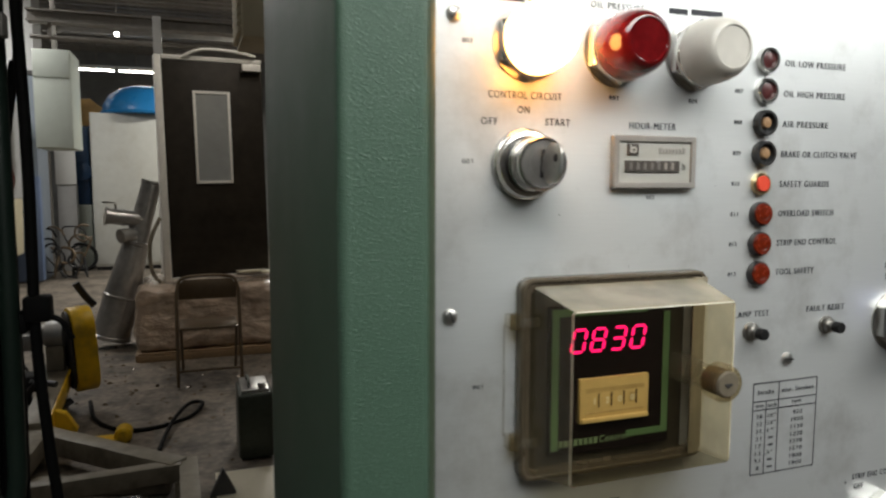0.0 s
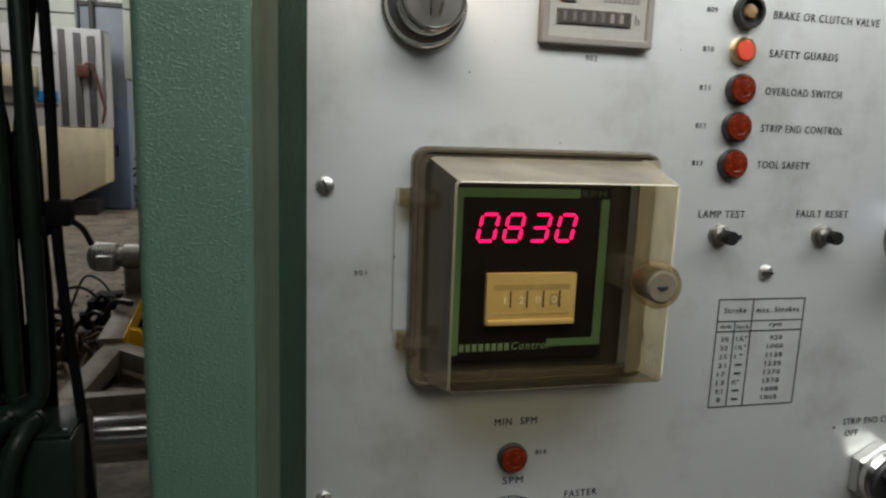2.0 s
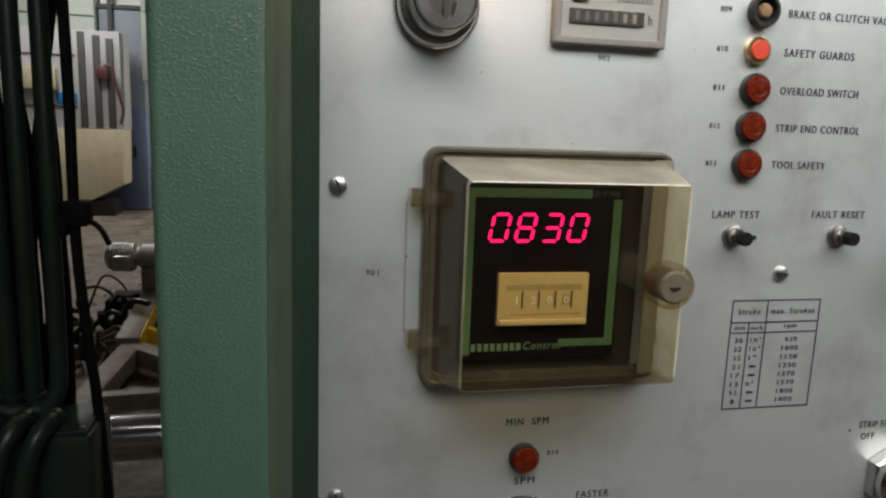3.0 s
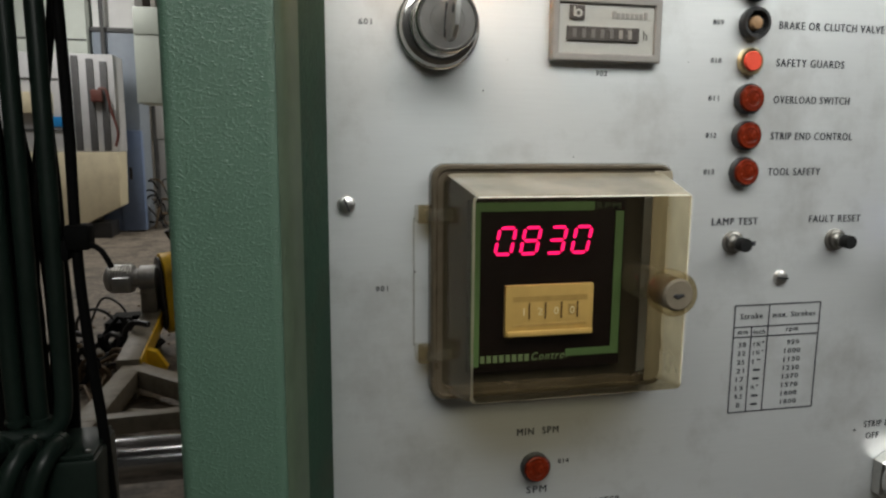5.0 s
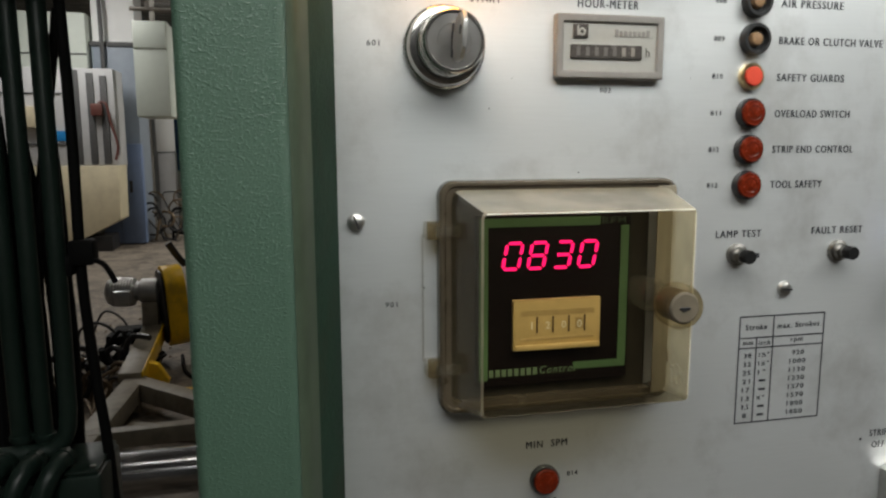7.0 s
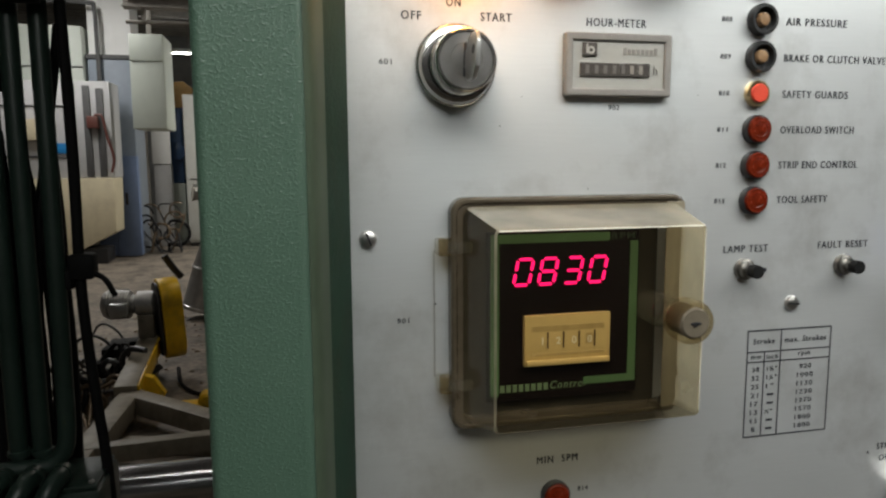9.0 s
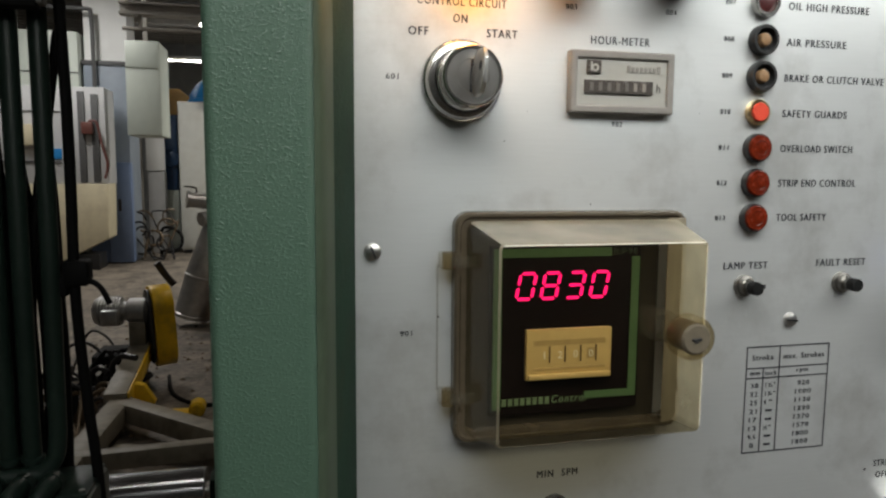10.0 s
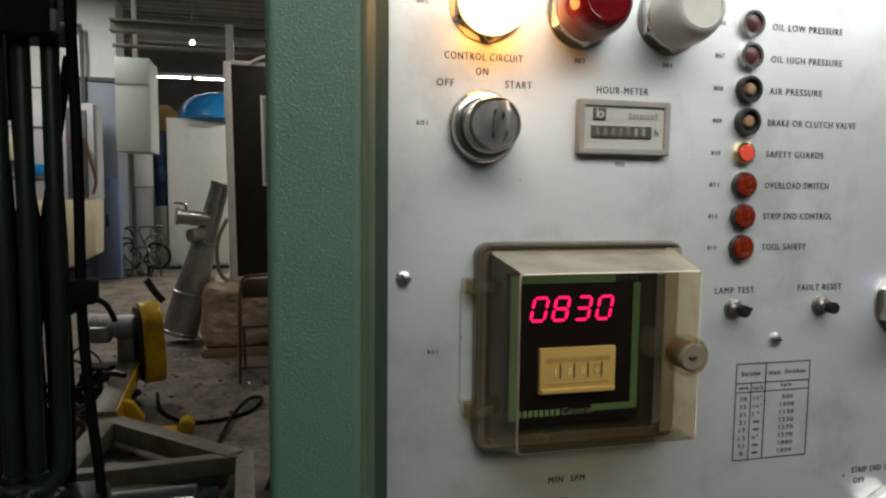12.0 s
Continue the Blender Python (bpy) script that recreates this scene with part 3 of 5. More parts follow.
# ---- hour meter ----
hm = thing("hour_meter", 0.2107, PANEL_Y, 1.4544, "grey framed hour meter with a dark counter window", "hour meter")
HW, HH = 0.0233, 0.0125
fr = loft([[(x, y, z) for x, z in rounded(-HW + a, HW - a, -HH + a, HH - a, r, 3)] for a, y, r in
           ((0, 0.0, 0.0008), (0, -0.0030, 0.0008), (0.0006, -0.0036, 0.0007), (0.0026, -0.0036, 0.0006), (0.0031, -0.0032, 0.0005), (0.0031, -0.0010, 0.0005))], False, False)
part("frame", fr, GREY_FRAME, hm, "raised grey frame")
part("face", box(-HW + 0.003, HW - 0.003, -0.0026, -0.0002, -HH + 0.0028, HH - 0.0028), METER_FACE, hm, "pale grey face", False)
part("counter_window", box(-0.0170, 0.0136, -0.0034, -0.0025, -0.0046, 0.0008, 0.0002), METER_SLOT, hm, "dark counter window", False)
for k in range(7):
    part("counter_figure", box(-0.0148 + 0.0039 * k, -0.0132 + 0.0039 * k, -0.0036, -0.0033, -0.0036, -0.0002), PALE_PRINT if k > 4 else DIM_PRINT, hm, "", False)
part("maker_mark", box(-0.0160, -0.0098, -0.0034, -0.0025, 0.0034, 0.0087, 0.0002), METER_SLOT, hm, "dark square mark", False)
part("mark_ring", lathe([(0.0016, 0.0029), (0.0016, 0.0036), (0.0008, 0.0036), (0.0008, 0.0031)], 20, m=Matrix.Translation((-0.0126, 0, 0.0056))), METER_FACE, hm, "", False)
part("mark_stem", box(-0.0146, -0.0139, -0.0036, -0.0033, 0.0042, 0.0080), METER_FACE, hm, "", False)
for k in range(8):
    part("name_bar", box(0.0020 + 0.00195 * k, 0.0034 + 0.00195 * k, -0.0029, -0.0025, 0.0042, 0.0070 if k in (0, 7) else 0.0064, 0.0001), GREY_FRAME, hm, "grey bar of small print", False)
part("unit_mark", letters("h", 0.0155, 0.0172, -0.0018, 0.0036, -0.0028, 0.0), METER_SLOT, hm, "", False)

# ---- counter in its smoked enclosure ----
enc = thing("counter_enclosure", 0.19, PANEL_Y, 1.354, "smoked clear plastic enclosure over a counter, locked shut", "enclosure")
BX0, BX1, BZ0, BZ1 = 0.1396 - 0.19, 0.2418 - 0.19, 1.3072 - 1.354, 1.4020 - 1.354
FX0, FX1, FZ0, FZ1 = 0.1492 - 0.19, 0.2319 - 0.19, 1.3172 - 1.354, 1.3915 - 1.354


def ring3(x0, x1, z0, z1, r, y):
    return [(x, y, z) for x, z in rounded(x0, x1, z0, z1, r)]


part("base_flange", box(BX1 - 0.0102, BX1 - 0.0020, -0.0080, -0.0073, BZ0 + 0.003, BZ1 - 0.003, 0.0003), FLANGE, enc, "pale smoked base flange")
part("back", prism(rounded(BX0 + 0.0012, BX1 - 0.0105, BZ0 + 0.0012, BZ1 - 0.0012, 0.005), -0.0014, 0.0), BASEPLATE, enc, "dark brown back plate")
rim = loft([ring3(BX0 + a, BX1 - a, BZ0 + a, BZ1 - a, r, y) for a, r, y in
            ((0, 0.006, -0.0003), (0, 0.006, -0.0050), (0.0009, 0.0055, -0.0062), (0.0020, 0.005, -0.0062), (0.0026, 0.0045, -0.0054), (0.0048, 0.004, -0.0054), (0.0048, 0.004, -0.0003))], False, False)
part("rim", rim, material("dark_smoked_rim", (0.065, 0.052, 0.036), 0.25, 0, 0.25, 200, 40), enc, "dark smoked base rim")
T = 0.0018
OUT = ring3(BX0 + 0.0044, BX1 - 0.0032, BZ0 + 0.0032, BZ1 - 0.0036, 0.004, -0.0070)
MID = ring3(FX0 - 0.0007, FX1 + 0.0007, FZ0 - 0.0007, FZ1 + 0.0007, 0.0022, -0.0346)
FRONT = ring3(FX0, FX1, FZ0, FZ1, 0.002, -0.0355)
# the outline runs from the upper corner round: 3..8 is the top with its corners
n = len(OUT)


def skin(a, b, idx):
    bm = bmesh.new()
    va, vb = [bm.verts.new(a[i % n]) for i in idx], [bm.verts.new(b[i % n]) for i in idx]
    for k in range(len(idx) - 1):
        bm.faces.new((va[k], va[k + 1], vb[k + 1], vb[k]))
    return bm


cover = part("cover", loft([FRONT], False, True), SMOKE, enc, "smoked clear front pane")
part("cover_edge", skin(MID, FRONT, range(0, n + 1)), LIT_TOP, cover, "rounded cover edge, painted pale as its highlight")
part("cover_top", skin(OUT, MID, range(3, 9)), LIT_TOP, cover, "smoked top face of the cover, painted as lit")
part("glint_bead", tube([(FX0 + 0.001, -0.0354, FZ1 - 0.0001), (FX1 - 0.001, -0.0354, FZ1 - 0.0001)], 0.0003, 8, None, 2), EDGE_GLINT, cover, "thin pale bead as the glint of the top edge")
part("glint_bead", tube([(FX1 - 0.0001, -0.0353, FZ0 + 0.002), (FX1 - 0.0001, -0.0353, FZ1 - 0.001)], 0.0003, 8, None, 2), EDGE_GLINT, cover, "thin pale bead as the glint of the side edge")
part("cover_inner_side", skin(OUT, MID, range(20, n + 4)), LIT_SIDE, cover, "smoked side face by the lock, painted as lit")
part("cover_side", skin(OUT, MID, range(8, 21)), SHADED_SIDE, cover, "smoked side faces of the cover, painted as shaded")
for z in (1.3827 - 1.354, 1.3271 - 1.354):
    h = part("hinge", tube([(-0.0527, -0.0050, z - 0.0034), (-0.0527, -0.0050, z + 0.0034)], 0.0026, 14, None, 2), CLEAR, enc, "yellowed clear hinge knuckle")
    part("hinge_arm", box(-0.0526, -0.0425, -0.0092, -0.0074, z - 0.0022, z + 0.0022, 0.0006), CLEAR_THIN, h)
    part("hinge_lug", box(-0.0560, -0.0490, -0.0045, 0.0, z - 0.0034, z + 0.0034, 0.0008), CLEAR_THIN, h)
part("hinge_strip", box(-0.0566, -0.0560, -0.0012, -0.0001, 1.329 - 1.354, 1.381 - 1.354, 0.0003), CLEAR_THIN, enc, "thin clear hinge strip")
lock = part("lock", lathe([(0.0087, 0.0300), (0.0087, 0.0362), (0.0078, 0.0380), (0.0066, 0.0378), (0.0064, 0.0372), (0, 0.0372)], 36, m=Matrix.Translation((0.0372, 0, 0.0004))), CLEAR, enc, "clear lock collar")
part("lock_shaft", lathe([(0.0060, 0.0050), (0.0060, 0.0255), (0.0052, 0.0262)], 32, m=Matrix.Translation((0.0372, 0, 0.0004))), CLEAR_THIN, lock, "clear lock shaft")
part("lock_cylinder", lathe([(0.0062, 0.0270), (0.0062, 0.0376), (0.0054, 0.0384), (0, 0.0384)], 32, m=Matrix.Translation((0.0372, 0, 0.0004))), material("pale_lock_zinc", (0.12, 0.10, 0.073), 0.55, 0, 0.2, 300, 90, spec=0.1), lock, "pale metal lock cylinder")
part("lock_keyway", box(0.0372 - 0.0022, 0.0372 + 0.0020, -0.0388, -0.0383, -0.0001, 0.0009, 0.0002), BLACK, lock, "dark keyhole", False)
part("lock_keyway", box(0.0372 - 0.0010, 0.0372 + 0.0004, -0.0388, -0.0383, -0.0008, -0.0002, 0.0001), BLACK, lock, "", False)
part("lock_cam", lathe([(0.0070, 0.0015), (0.0070, 0.014), (0.0058, 0.0165)], 28, m=Matrix.Translation((0.0372, 0, 0.0004))), CLEAR_THIN, lock)

# counter inside
MX0, MX1, MZ0, MZ1 = 0.1560 - 0.19, 0.2205 - 0.19, 1.3225 - 1.354, 1.3868 - 1.354
ctr = thing("rpm_counter", 0.19, PANEL_Y, 1.354, "digital counter with lit red figures and a green border", "counter")
part("housing", box(MX0 - 0.001, MX1 + 0.001, -0.0046, -0.0016, MZ0 - 0.005, MZ1 + 0.001, 0.0005), METER_BLACK, ctr, "black display face")
GW = 0.0036
gb = bmesh.new()
box(MX0, MX1 - 0.013, -0.0050, -0.0045, MZ1 - GW, MZ1, 0, gb)
box(MX0, MX0 + GW, -0.0050, -0.0045, MZ0 - 0.0025, MZ1 - GW, 0, gb)
box(MX1 - GW, MX1, -0.0050, -0.0045, MZ0, MZ1 - 0.0040, 0, gb)
box(MX1 - 0.0235, MX1 - GW, -0.0050, -0.0045, MZ0, MZ0 + 0.0030, 0, gb)
part("border", gb, METER_GREEN, ctr, "green printed border", False)
part("rpm_mark", letters("RPM", MX1 - 0.0120, MX1 - 0.0015, MZ1 - 0.0018, 0.0028, -0.0047, 0.01), EDGE_GREY_GREEN, ctr, "dark green word: rpm", False)
part("word", letters("Control", MX0 + 0.0262, MX0 + 0.0425, MZ0 + 0.0006, 0.0034, -0.0047, 0.012, 0.25), METER_DULL, ctr, "green slanted word: control", False)
for k in range(8):
    part("maker_bar", box(MX0 + 0.0042 + 0.0027 * k, MX0 + 0.0061 + 0.0027 * k, -0.0050, -0.0045, MZ0 - 0.0012, MZ0 + 0.0018, 0.0001), METER_DULL, ctr, "green bar of lettering", False)

SEGS = {"a": ((0, 1), (1, 1)), "b": ((1, 1), (1, 0.5)), "c": ((1, 0.5), (1, 0)), "d": ((0, 0), (1, 0)), "e": ((0, 0.5), (0, 0)), "f": ((0, 1), (0, 0.5)), "g": ((0, 0.5), (1, 0.5))}
LIT = {"0": "abcdef", "8": "abcdefg", "3": "abcdg"}


def figure(sym, x, z, w, h):
    bm = bmesh.new()
    t = 0.00056
    for s in LIT[sym]:
        (ax, az), (bx, bz) = SEGS[s]
        p, q = Vector((ax * w, az * h)), Vector((bx * w, bz * h))
        d = (q - p).normalized()
        n = Vector((-d.y, d.x))
        p, q = p + d * 0.0005, q - d * 0.0005
        o = [p, p + d * t + n * t, q - d * t + n * t, q, q - d * t - n * t, p + d * t - n * t]
        prism([(x + v.x + v.y * 0.2, z + v.y) for v in o], -0.0052, -0.0046, 0, bm)
    return bm


for k, (sym, x) in enumerate((("0", 0.1656), ("8", 0.1762), ("3", 0.1872), ("0", 0.1980))):
    part("lit_figure", figure(sym, x - 0.19, 1.3661 - 1.354, 0.0066, 0.0105), LED, ctr, "lit red figure " + sym, False)
ts = part("thumbwheel_switch", prism([(0.1698 - 0.19, 1.3323 - 1.354), (0.2076 - 0.19, 1.3323 - 1.354), (0.2076 - 0.19, 1.3535 - 1.354), (0.1698 - 0.19, 1.3535 - 1.354)], -0.0072, -0.0044, 0.0005), THUMB, ctr, "yellowed ivory thumbwheel switch")
for k, sym in enumerate("1200"):
    x = 0.1775 + 0.0069 * k - 0.19
    part("wheel_figure", letters(sym, x - (0.0003 if sym == "1" else 0.0010), x + (0.0003 if sym == "1" else 0.0010), 1.3428 - 1.354, 0.0030, -0.0075, 0.004), IVORY, ts, "", False)
    if k == 3:
        part("wheel_window", box(x - 0.0017, x + 0.0017, -0.00735, -0.0070, 1.3406 - 1.354, 1.3452 - 1.354), THUMB_DARK, ts, "", False)
    part("wheel_slot", box(x + 0.0020, x + 0.0026, -0.0076, -0.0070, 1.3396 - 1.354, 1.3464 - 1.354), FIGURE_BROWN, ts, "", False)

# Shade of the finger recesses, painted as flat darker strips on the face.
part("recess_shade", box(0.1728 - 0.19, 0.2048 - 0.19, -0.00735, -0.0070, 1.3468 - 1.354, 1.3492 - 1.354, 0.0001), THUMB_DARK, ts, "darker strip painted as the shade of a finger recess", False)
part("recess_shade", box(0.1728 - 0.19, 0.2048 - 0.19, -0.00735, -0.0070, 1.3364 - 1.354, 1.3376 - 1.354, 0.0001), THUMB_DARK, ts, "darker strip painted as the shade of a finger recess", False)
part("lip", box(0.1704 - 0.19, 0.2070 - 0.19, -0.0088, -0.0071, 1.3327 - 1.354, 1.3350 - 1.354, 0.0006), THUMB, ts, "raised lower lip")

# ---- blue button, selector, speed knob, dark box ----
bb = thing("inching_button", 0.3785, PANEL_Y, 1.3672, "blue plastic push button with a chrome hexagon nut", "push button")
part("washer", lathe([(0.0172, 0), (0.0172, 0.0008), (0.014, 0.001)], 44), STEEL, bb)
part("nut", hexagon(0.0163, 0.0008, 0.0062, 0.001, math.pi / 6), STEEL, bb, "chrome hexagon nut")
part("cap", lathe([(0.0128, 0.006), (0.0136, 0.0075), (0.0138, 0.0195), (0.0132, 0.0225), (0.0115, 0.0242), (0, 0.0245)], 44), BLUE_KNOB, bb, "deep blue cap")
sel = thing("selector_switch", 0.3757, PANEL_Y, 1.2505, "black selector switch with ivory pointer and hexagon nut", "selector switch")
part("nut", hexagon(0.0163, 0.0003, 0.0062, 0.001, math.pi / 6), STEEL, sel, "chrome hexagon nut")
part("collar", lathe([(0.0142, 0.006), (0.0142, 0.009), (0.0128, 0.0112), (0.0122, 0.0112)], 40), CHROME, sel, "chrome collar")
part("knob", lathe([(0.0124, 0.009), (0.0124, 0.0125), (0.0116, 0.0135), (0, 0.0135)], 40), BLACK, sel, "black knob")
part("grip", box(-0.0105, 0.0105, -0.0245, -0.0130, -0.0035, 0.0035, 0.0012, m=Matrix.Rotation(0.75, 4, "Y")), BLACK, sel, "black grip bar")
part("pointer", box(-0.0100, 0.0085, -0.0250, -0.0244, -0.0010, 0.0010, 0.0002, m=Matrix.Rotation(0.75, 4, "Y")), IVORY, sel, "ivory pointer line")
kn = thing("speed_knob", 0.1867, PANEL_Y, 1.2365, "round black speed knob with ribbed edge", "knob")
part("skirt", lathe([(0.0182, 0.0005), (0.0182, 0.002), (0.0168, 0.0032), (0.014, 0.0036)], 48), BLACK, kn)
part("grip", lathe([(0.0140, 0.003), (0.0136, 0.014), (0.0128, 0.0158), (0, 0.0162)], 24), BLACK, kn)
db = thing("dark_display_unit", 0.4245, PANEL_Y, 1.4990, "dark green-black display unit let into the panel", "display unit")
part("frame", box(-0.0395, 0.0395, -0.0040, 0.0, -0.0625, 0.0625, 0.0012), BLACK, db, "black frame")
part("screen", box(-0.034, 0.034, -0.0046, -0.0038, -0.056, 0.056, 0.0002), material("dark_green_screen", (0.008, 0.02, 0.018), 0.15, 0, 0.2, 50, 10), db, "dark green screen", False)

# ---- conduits and cables beside the cabinet ----
def conduit(points, r=0.0135, label="dark green painted steel conduit running down"):
    c = thing("conduit", *points[-1], label, "conduit", "green conduits beside the cabinet")
    o = Vector(points[-1])
    part("pipe", tube([Vector(p) - o for p in points], r, 18, None, 8), DARK_GREEN, c)
    return c


conduit([(-0.2290, 1.03, 2.6), (-0.2290, 1.03, 1.9), (-0.2292, 1.03, 1.4), (-0.2310, 1.03, 1.10), (-0.2325, 1.03, 1.045), (-0.2375, 1.029, 1.020), (-0.2500, 1.027, 1.006), (-0.2750, 1.025, 1.001), (-0.46, 1.02, 1.0)], 0.0118,
        "dark green conduit bending away level at its foot")
for x in (-0.2640, -0.2935):
    cd = conduit([(x, 1.03, 2.6), (x, 1.03, 1.9), (x - 0.0005, 1.03, 1.4), (x - 0.0015, 1.032, 1.10), (x - 0.002, 1.036, 1.014)], 0.0120, "dark green painted steel conduit with a lock ring")
    part("lock_ring", lathe([(0.0121, 0.0), (0.0148, 0.0), (0.0148, 0.006), (0.0121, 0.007)], 18, m=Matrix.Translation((0, 0, 0.004)) @ Matrix.Rotation(radians(-90), 4, "X")), DARK_GREEN, cd, "raised lock ring")
for k in range(3):
    d = -0.036 * k
    el = conduit([(-0.2310 + d, 1.000, 1.000), (-0.2345 + d, 0.980, 0.999), (-0.2440 + d, 0.962, 0.982), (-0.2560 + d, 0.953, 0.940), (-0.2640 + d, 0.952, 0.86), (-0.2660 + d, 0.952, 0.70), (-0.2660 + d, 0.952, 0.0)], 0.0128, "dark green conduit elbow turning down")
    part("coupling", tube([(0.0350, 0.0500, 1.000), (0.0335, 0.0400, 1.000)], 0.0150, 18, None, 2), DARK_GREEN, el, "raised coupling sleeve")
sb = thing("conduit_bracket", -0.285, 1.013, 1.634, "dark steel bracket clamping the conduits", "bracket")
part("bar", box(-0.12, 0.072, -0.041, -0.015, -0.020, 0.060, 0.002), CABLE, sb)
part("clamp_end", box(0.0725, 0.080, -0.041, -0.020, -0.016, 0.012, 0.002), GREY_FRAME, sb)
part("arm", box(-0.55, -0.122, -0.038, -0.024, -0.010, 0.014, 0.002), BLACK, sb)
jb = thing("junction_box", -0.30, 1.09, 0.0, "dark green cast junction post below the conduits", "junction box")
part("post", box(-0.22, 0.080, 0.0, 0.10, 0.0, 0.925, 0.012), DARK_GREEN, jb)
part("cast_box", box(0.049, 0.118, -0.112, -0.002, 0.80, 0.980, 0.006), DARK_GREEN, jb, "green cast box with rounded edges")
part("box_lid", box(0.053, 0.114, -0.108, -0.006, 0.981, 0.986, 0.002), DARK_GREEN, jb)
part("lid_screw", lathe([(0.004, 0), (0.004, 0.002), (0, 0.003)], 12, m=Matrix.Translation((0.105, -0.098, 0.9865)) @ Matrix.Rotation(radians(-90), 4, "X")), STEEL, jb)

bc = thing("black_cable", -0.17, 1.04, 0.62, "thick black rubber cable hanging past the conduits", "cable")
BO = Vector((-0.17, 1.04, 0.62))
part("sheath", tube([Vector(p) - BO for p in [(-0.228, 1.0411, 2.5439), (-0.2062, 1.0411, 1.675), (-0.2022, 1.0411, 1.4466), (-0.2034, 1.0411, 1.2424), (-0.1945, 1.0411, 1.0893), (-0.1855, 1.0411, 0.9744), (-0.1715, 1.0411, 0.6299)]], 0.0072, 14), CABLE, bc)
part("tie", box(-0.045, -0.012, -0.016, 0.014, 0.64, 0.675, 0.005), CABLE, bc, "black tie round the cable")
part("tie_knot", box(-0.062, -0.040, -0.014, 0.010, 0.625, 0.655, 0.006), CABLE, bc)
part("tie_tail", tube([(-0.02, -0.008, 0.65), (0.0, -0.012, 0.64), (0.012, -0.010, 0.615)], 0.004, 8), CABLE, bc)
part("tie_tail", tube([(-0.05, -0.008, 0.64), (-0.062, -0.012, 0.615), (-0.06, -0.010, 0.59)], 0.004, 8), CABLE, bc)


def hanging_cable(pts, r):
    k = thing("black_cable", *pts[-1], "black rubber cable crossing behind the conduits", "cable", "black cables behind the conduits")
    part("sheath", tube([Vector(p) - Vector(pts[-1]) for p in pts], r, 10), CABLE, k)


hanging_cable([(-0.195, 1.07, 2.4)] + [(-0.2092, 1.070, 1.6837), (-0.2186, 1.070, 1.5951), (-0.2282, 1.070, 1.5275), (-0.2417, 1.070, 1.4437), (-0.2573, 1.070, 1.3509), (-0.2660, 1.070, 1.2564), (-0.2733, 1.070, 1.0941), (-0.2771, 1.070, 0.9854)], 0.0062)
hanging_cable([(-0.300, 1.07, 2.4)] + [(-0.2912, 1.070, 1.5920), (-0.2853, 1.070, 1.5185), (-0.2813, 1.070, 1.4130), (-0.2752, 1.070, 1.3121), (-0.2690, 1.070, 1.2084), (-0.2661, 1.070, 1.0936), (-0.2669, 1.070, 0.9843)], 0.0062)
hanging_cable([(-0.2704, 1.080, 1.3505), (-0.2530, 1.080, 1.2381), (-0.2531, 1.080, 1.1395), (-0.2612, 1.080, 0.9793)], 0.006)

for xt, xb in ((-0.234, -0.240), (-0.270, -0.258), (-0.271, -0.280), (-0.297, -0.302), (-0.298, -0.322), (-0.299, -0.342)):
    hanging_cable([(xt, 1.050, 1.46), (xt, 1.056, 1.42), (0.6 * xt + 0.4 * xb, 1.075, 1.34), (xb, 1.09, 1.25), (xb, 1.10, 1.12), (xb - 0.004, 1.10, 0.927)], 0.0095)

# ---- steel roller and low frame ----
ro = thing("steel_roller", -0.45, 2.7, 0.0, "polished steel roller on a low stand", "roller")
LX = Matrix.Rotation(-math.pi / 2, 4, "Z")
AXLE = Matrix.Translation((0, 0, 0.192)) @ LX
part("drum", lathe([(0, -0.225), (0.083, -0.225), (0.088, -0.220), (0.088, 0.210), (0.083, 0.215), (0, 0.215)], 48, m=AXLE), ROLLER, ro, "polished drum")
part("end_collar", lathe([(0.060, 0.217), (0.060, 0.228), (0.03, 0.23), (0.03, 0.27), (0, 0.27)], 32, m=AXLE), STEEL, ro)
part("axle", lathe([(0, -0.30), (0.03, -0.30), (0.03, -0.226), (0, -0.226)], 24, m=AXLE), STEEL, ro, "dull steel axle end")
for x in (-0.29, 0.27):
    part("bearing_block", box(x - 0.03, x + 0.03, -0.05, 0.05, 0.0, 0.25, 0.008), GREEN_SHADED, ro, "green bearing block")
fr = thing("steel_floor_frame", -0.42, 3.35, 0.0, "grey-beige welded steel floor frame", "steel frame")


def bar_between(p, q, w, h, bm=None):
    """A box section lying from p to q (ends of its top line), w wide and h deep."""
    p, q = Vector(p), Vector(q)
    d = q - p
    rot = d.to_track_quat("Y", "Z").to_matrix().to_4x4()
    return box(-w / 2, w / 2, 0, d.length, -h, 0, 0.004, bm, m=Matrix.Translation(p) @ rot)


FO = Vector((-0.42, 3.35, 0.0))


def frame_bar(name, p, q, w, h, mat, label=""):
    return part(name, bar_between(Vector(p) - FO, Vector(q) - FO, w, h), mat, fr, label)


frame_bar("diagonal_bar", (-0.80, 3.98, 0.17), (-0.11, 3.30, 0.17), 0.10, 0.10, FRAME_GREY)
frame_bar("front_bar", (-1.05, 3.22, 0.165), (-0.10, 3.30, 0.165), 0.07, 0.08, FRAME_GREY)
frame_bar("side_bar", (-0.86, 3.02, 0.16), (-0.80, 4.02, 0.17), 0.11, 0.10, FRAME_GREY)
frame_bar("end_bar", (-0.07, 3.36, 0.16), (-0.04, 2.40, 0.16), 0.08, 0.09, FRAME_GREY)
frame_bar("lower_bar", (-0.75, 3.55, 0.07), (-0.15, 3.36, 0.07), 0.07, 0.068, FRAME_GREY)
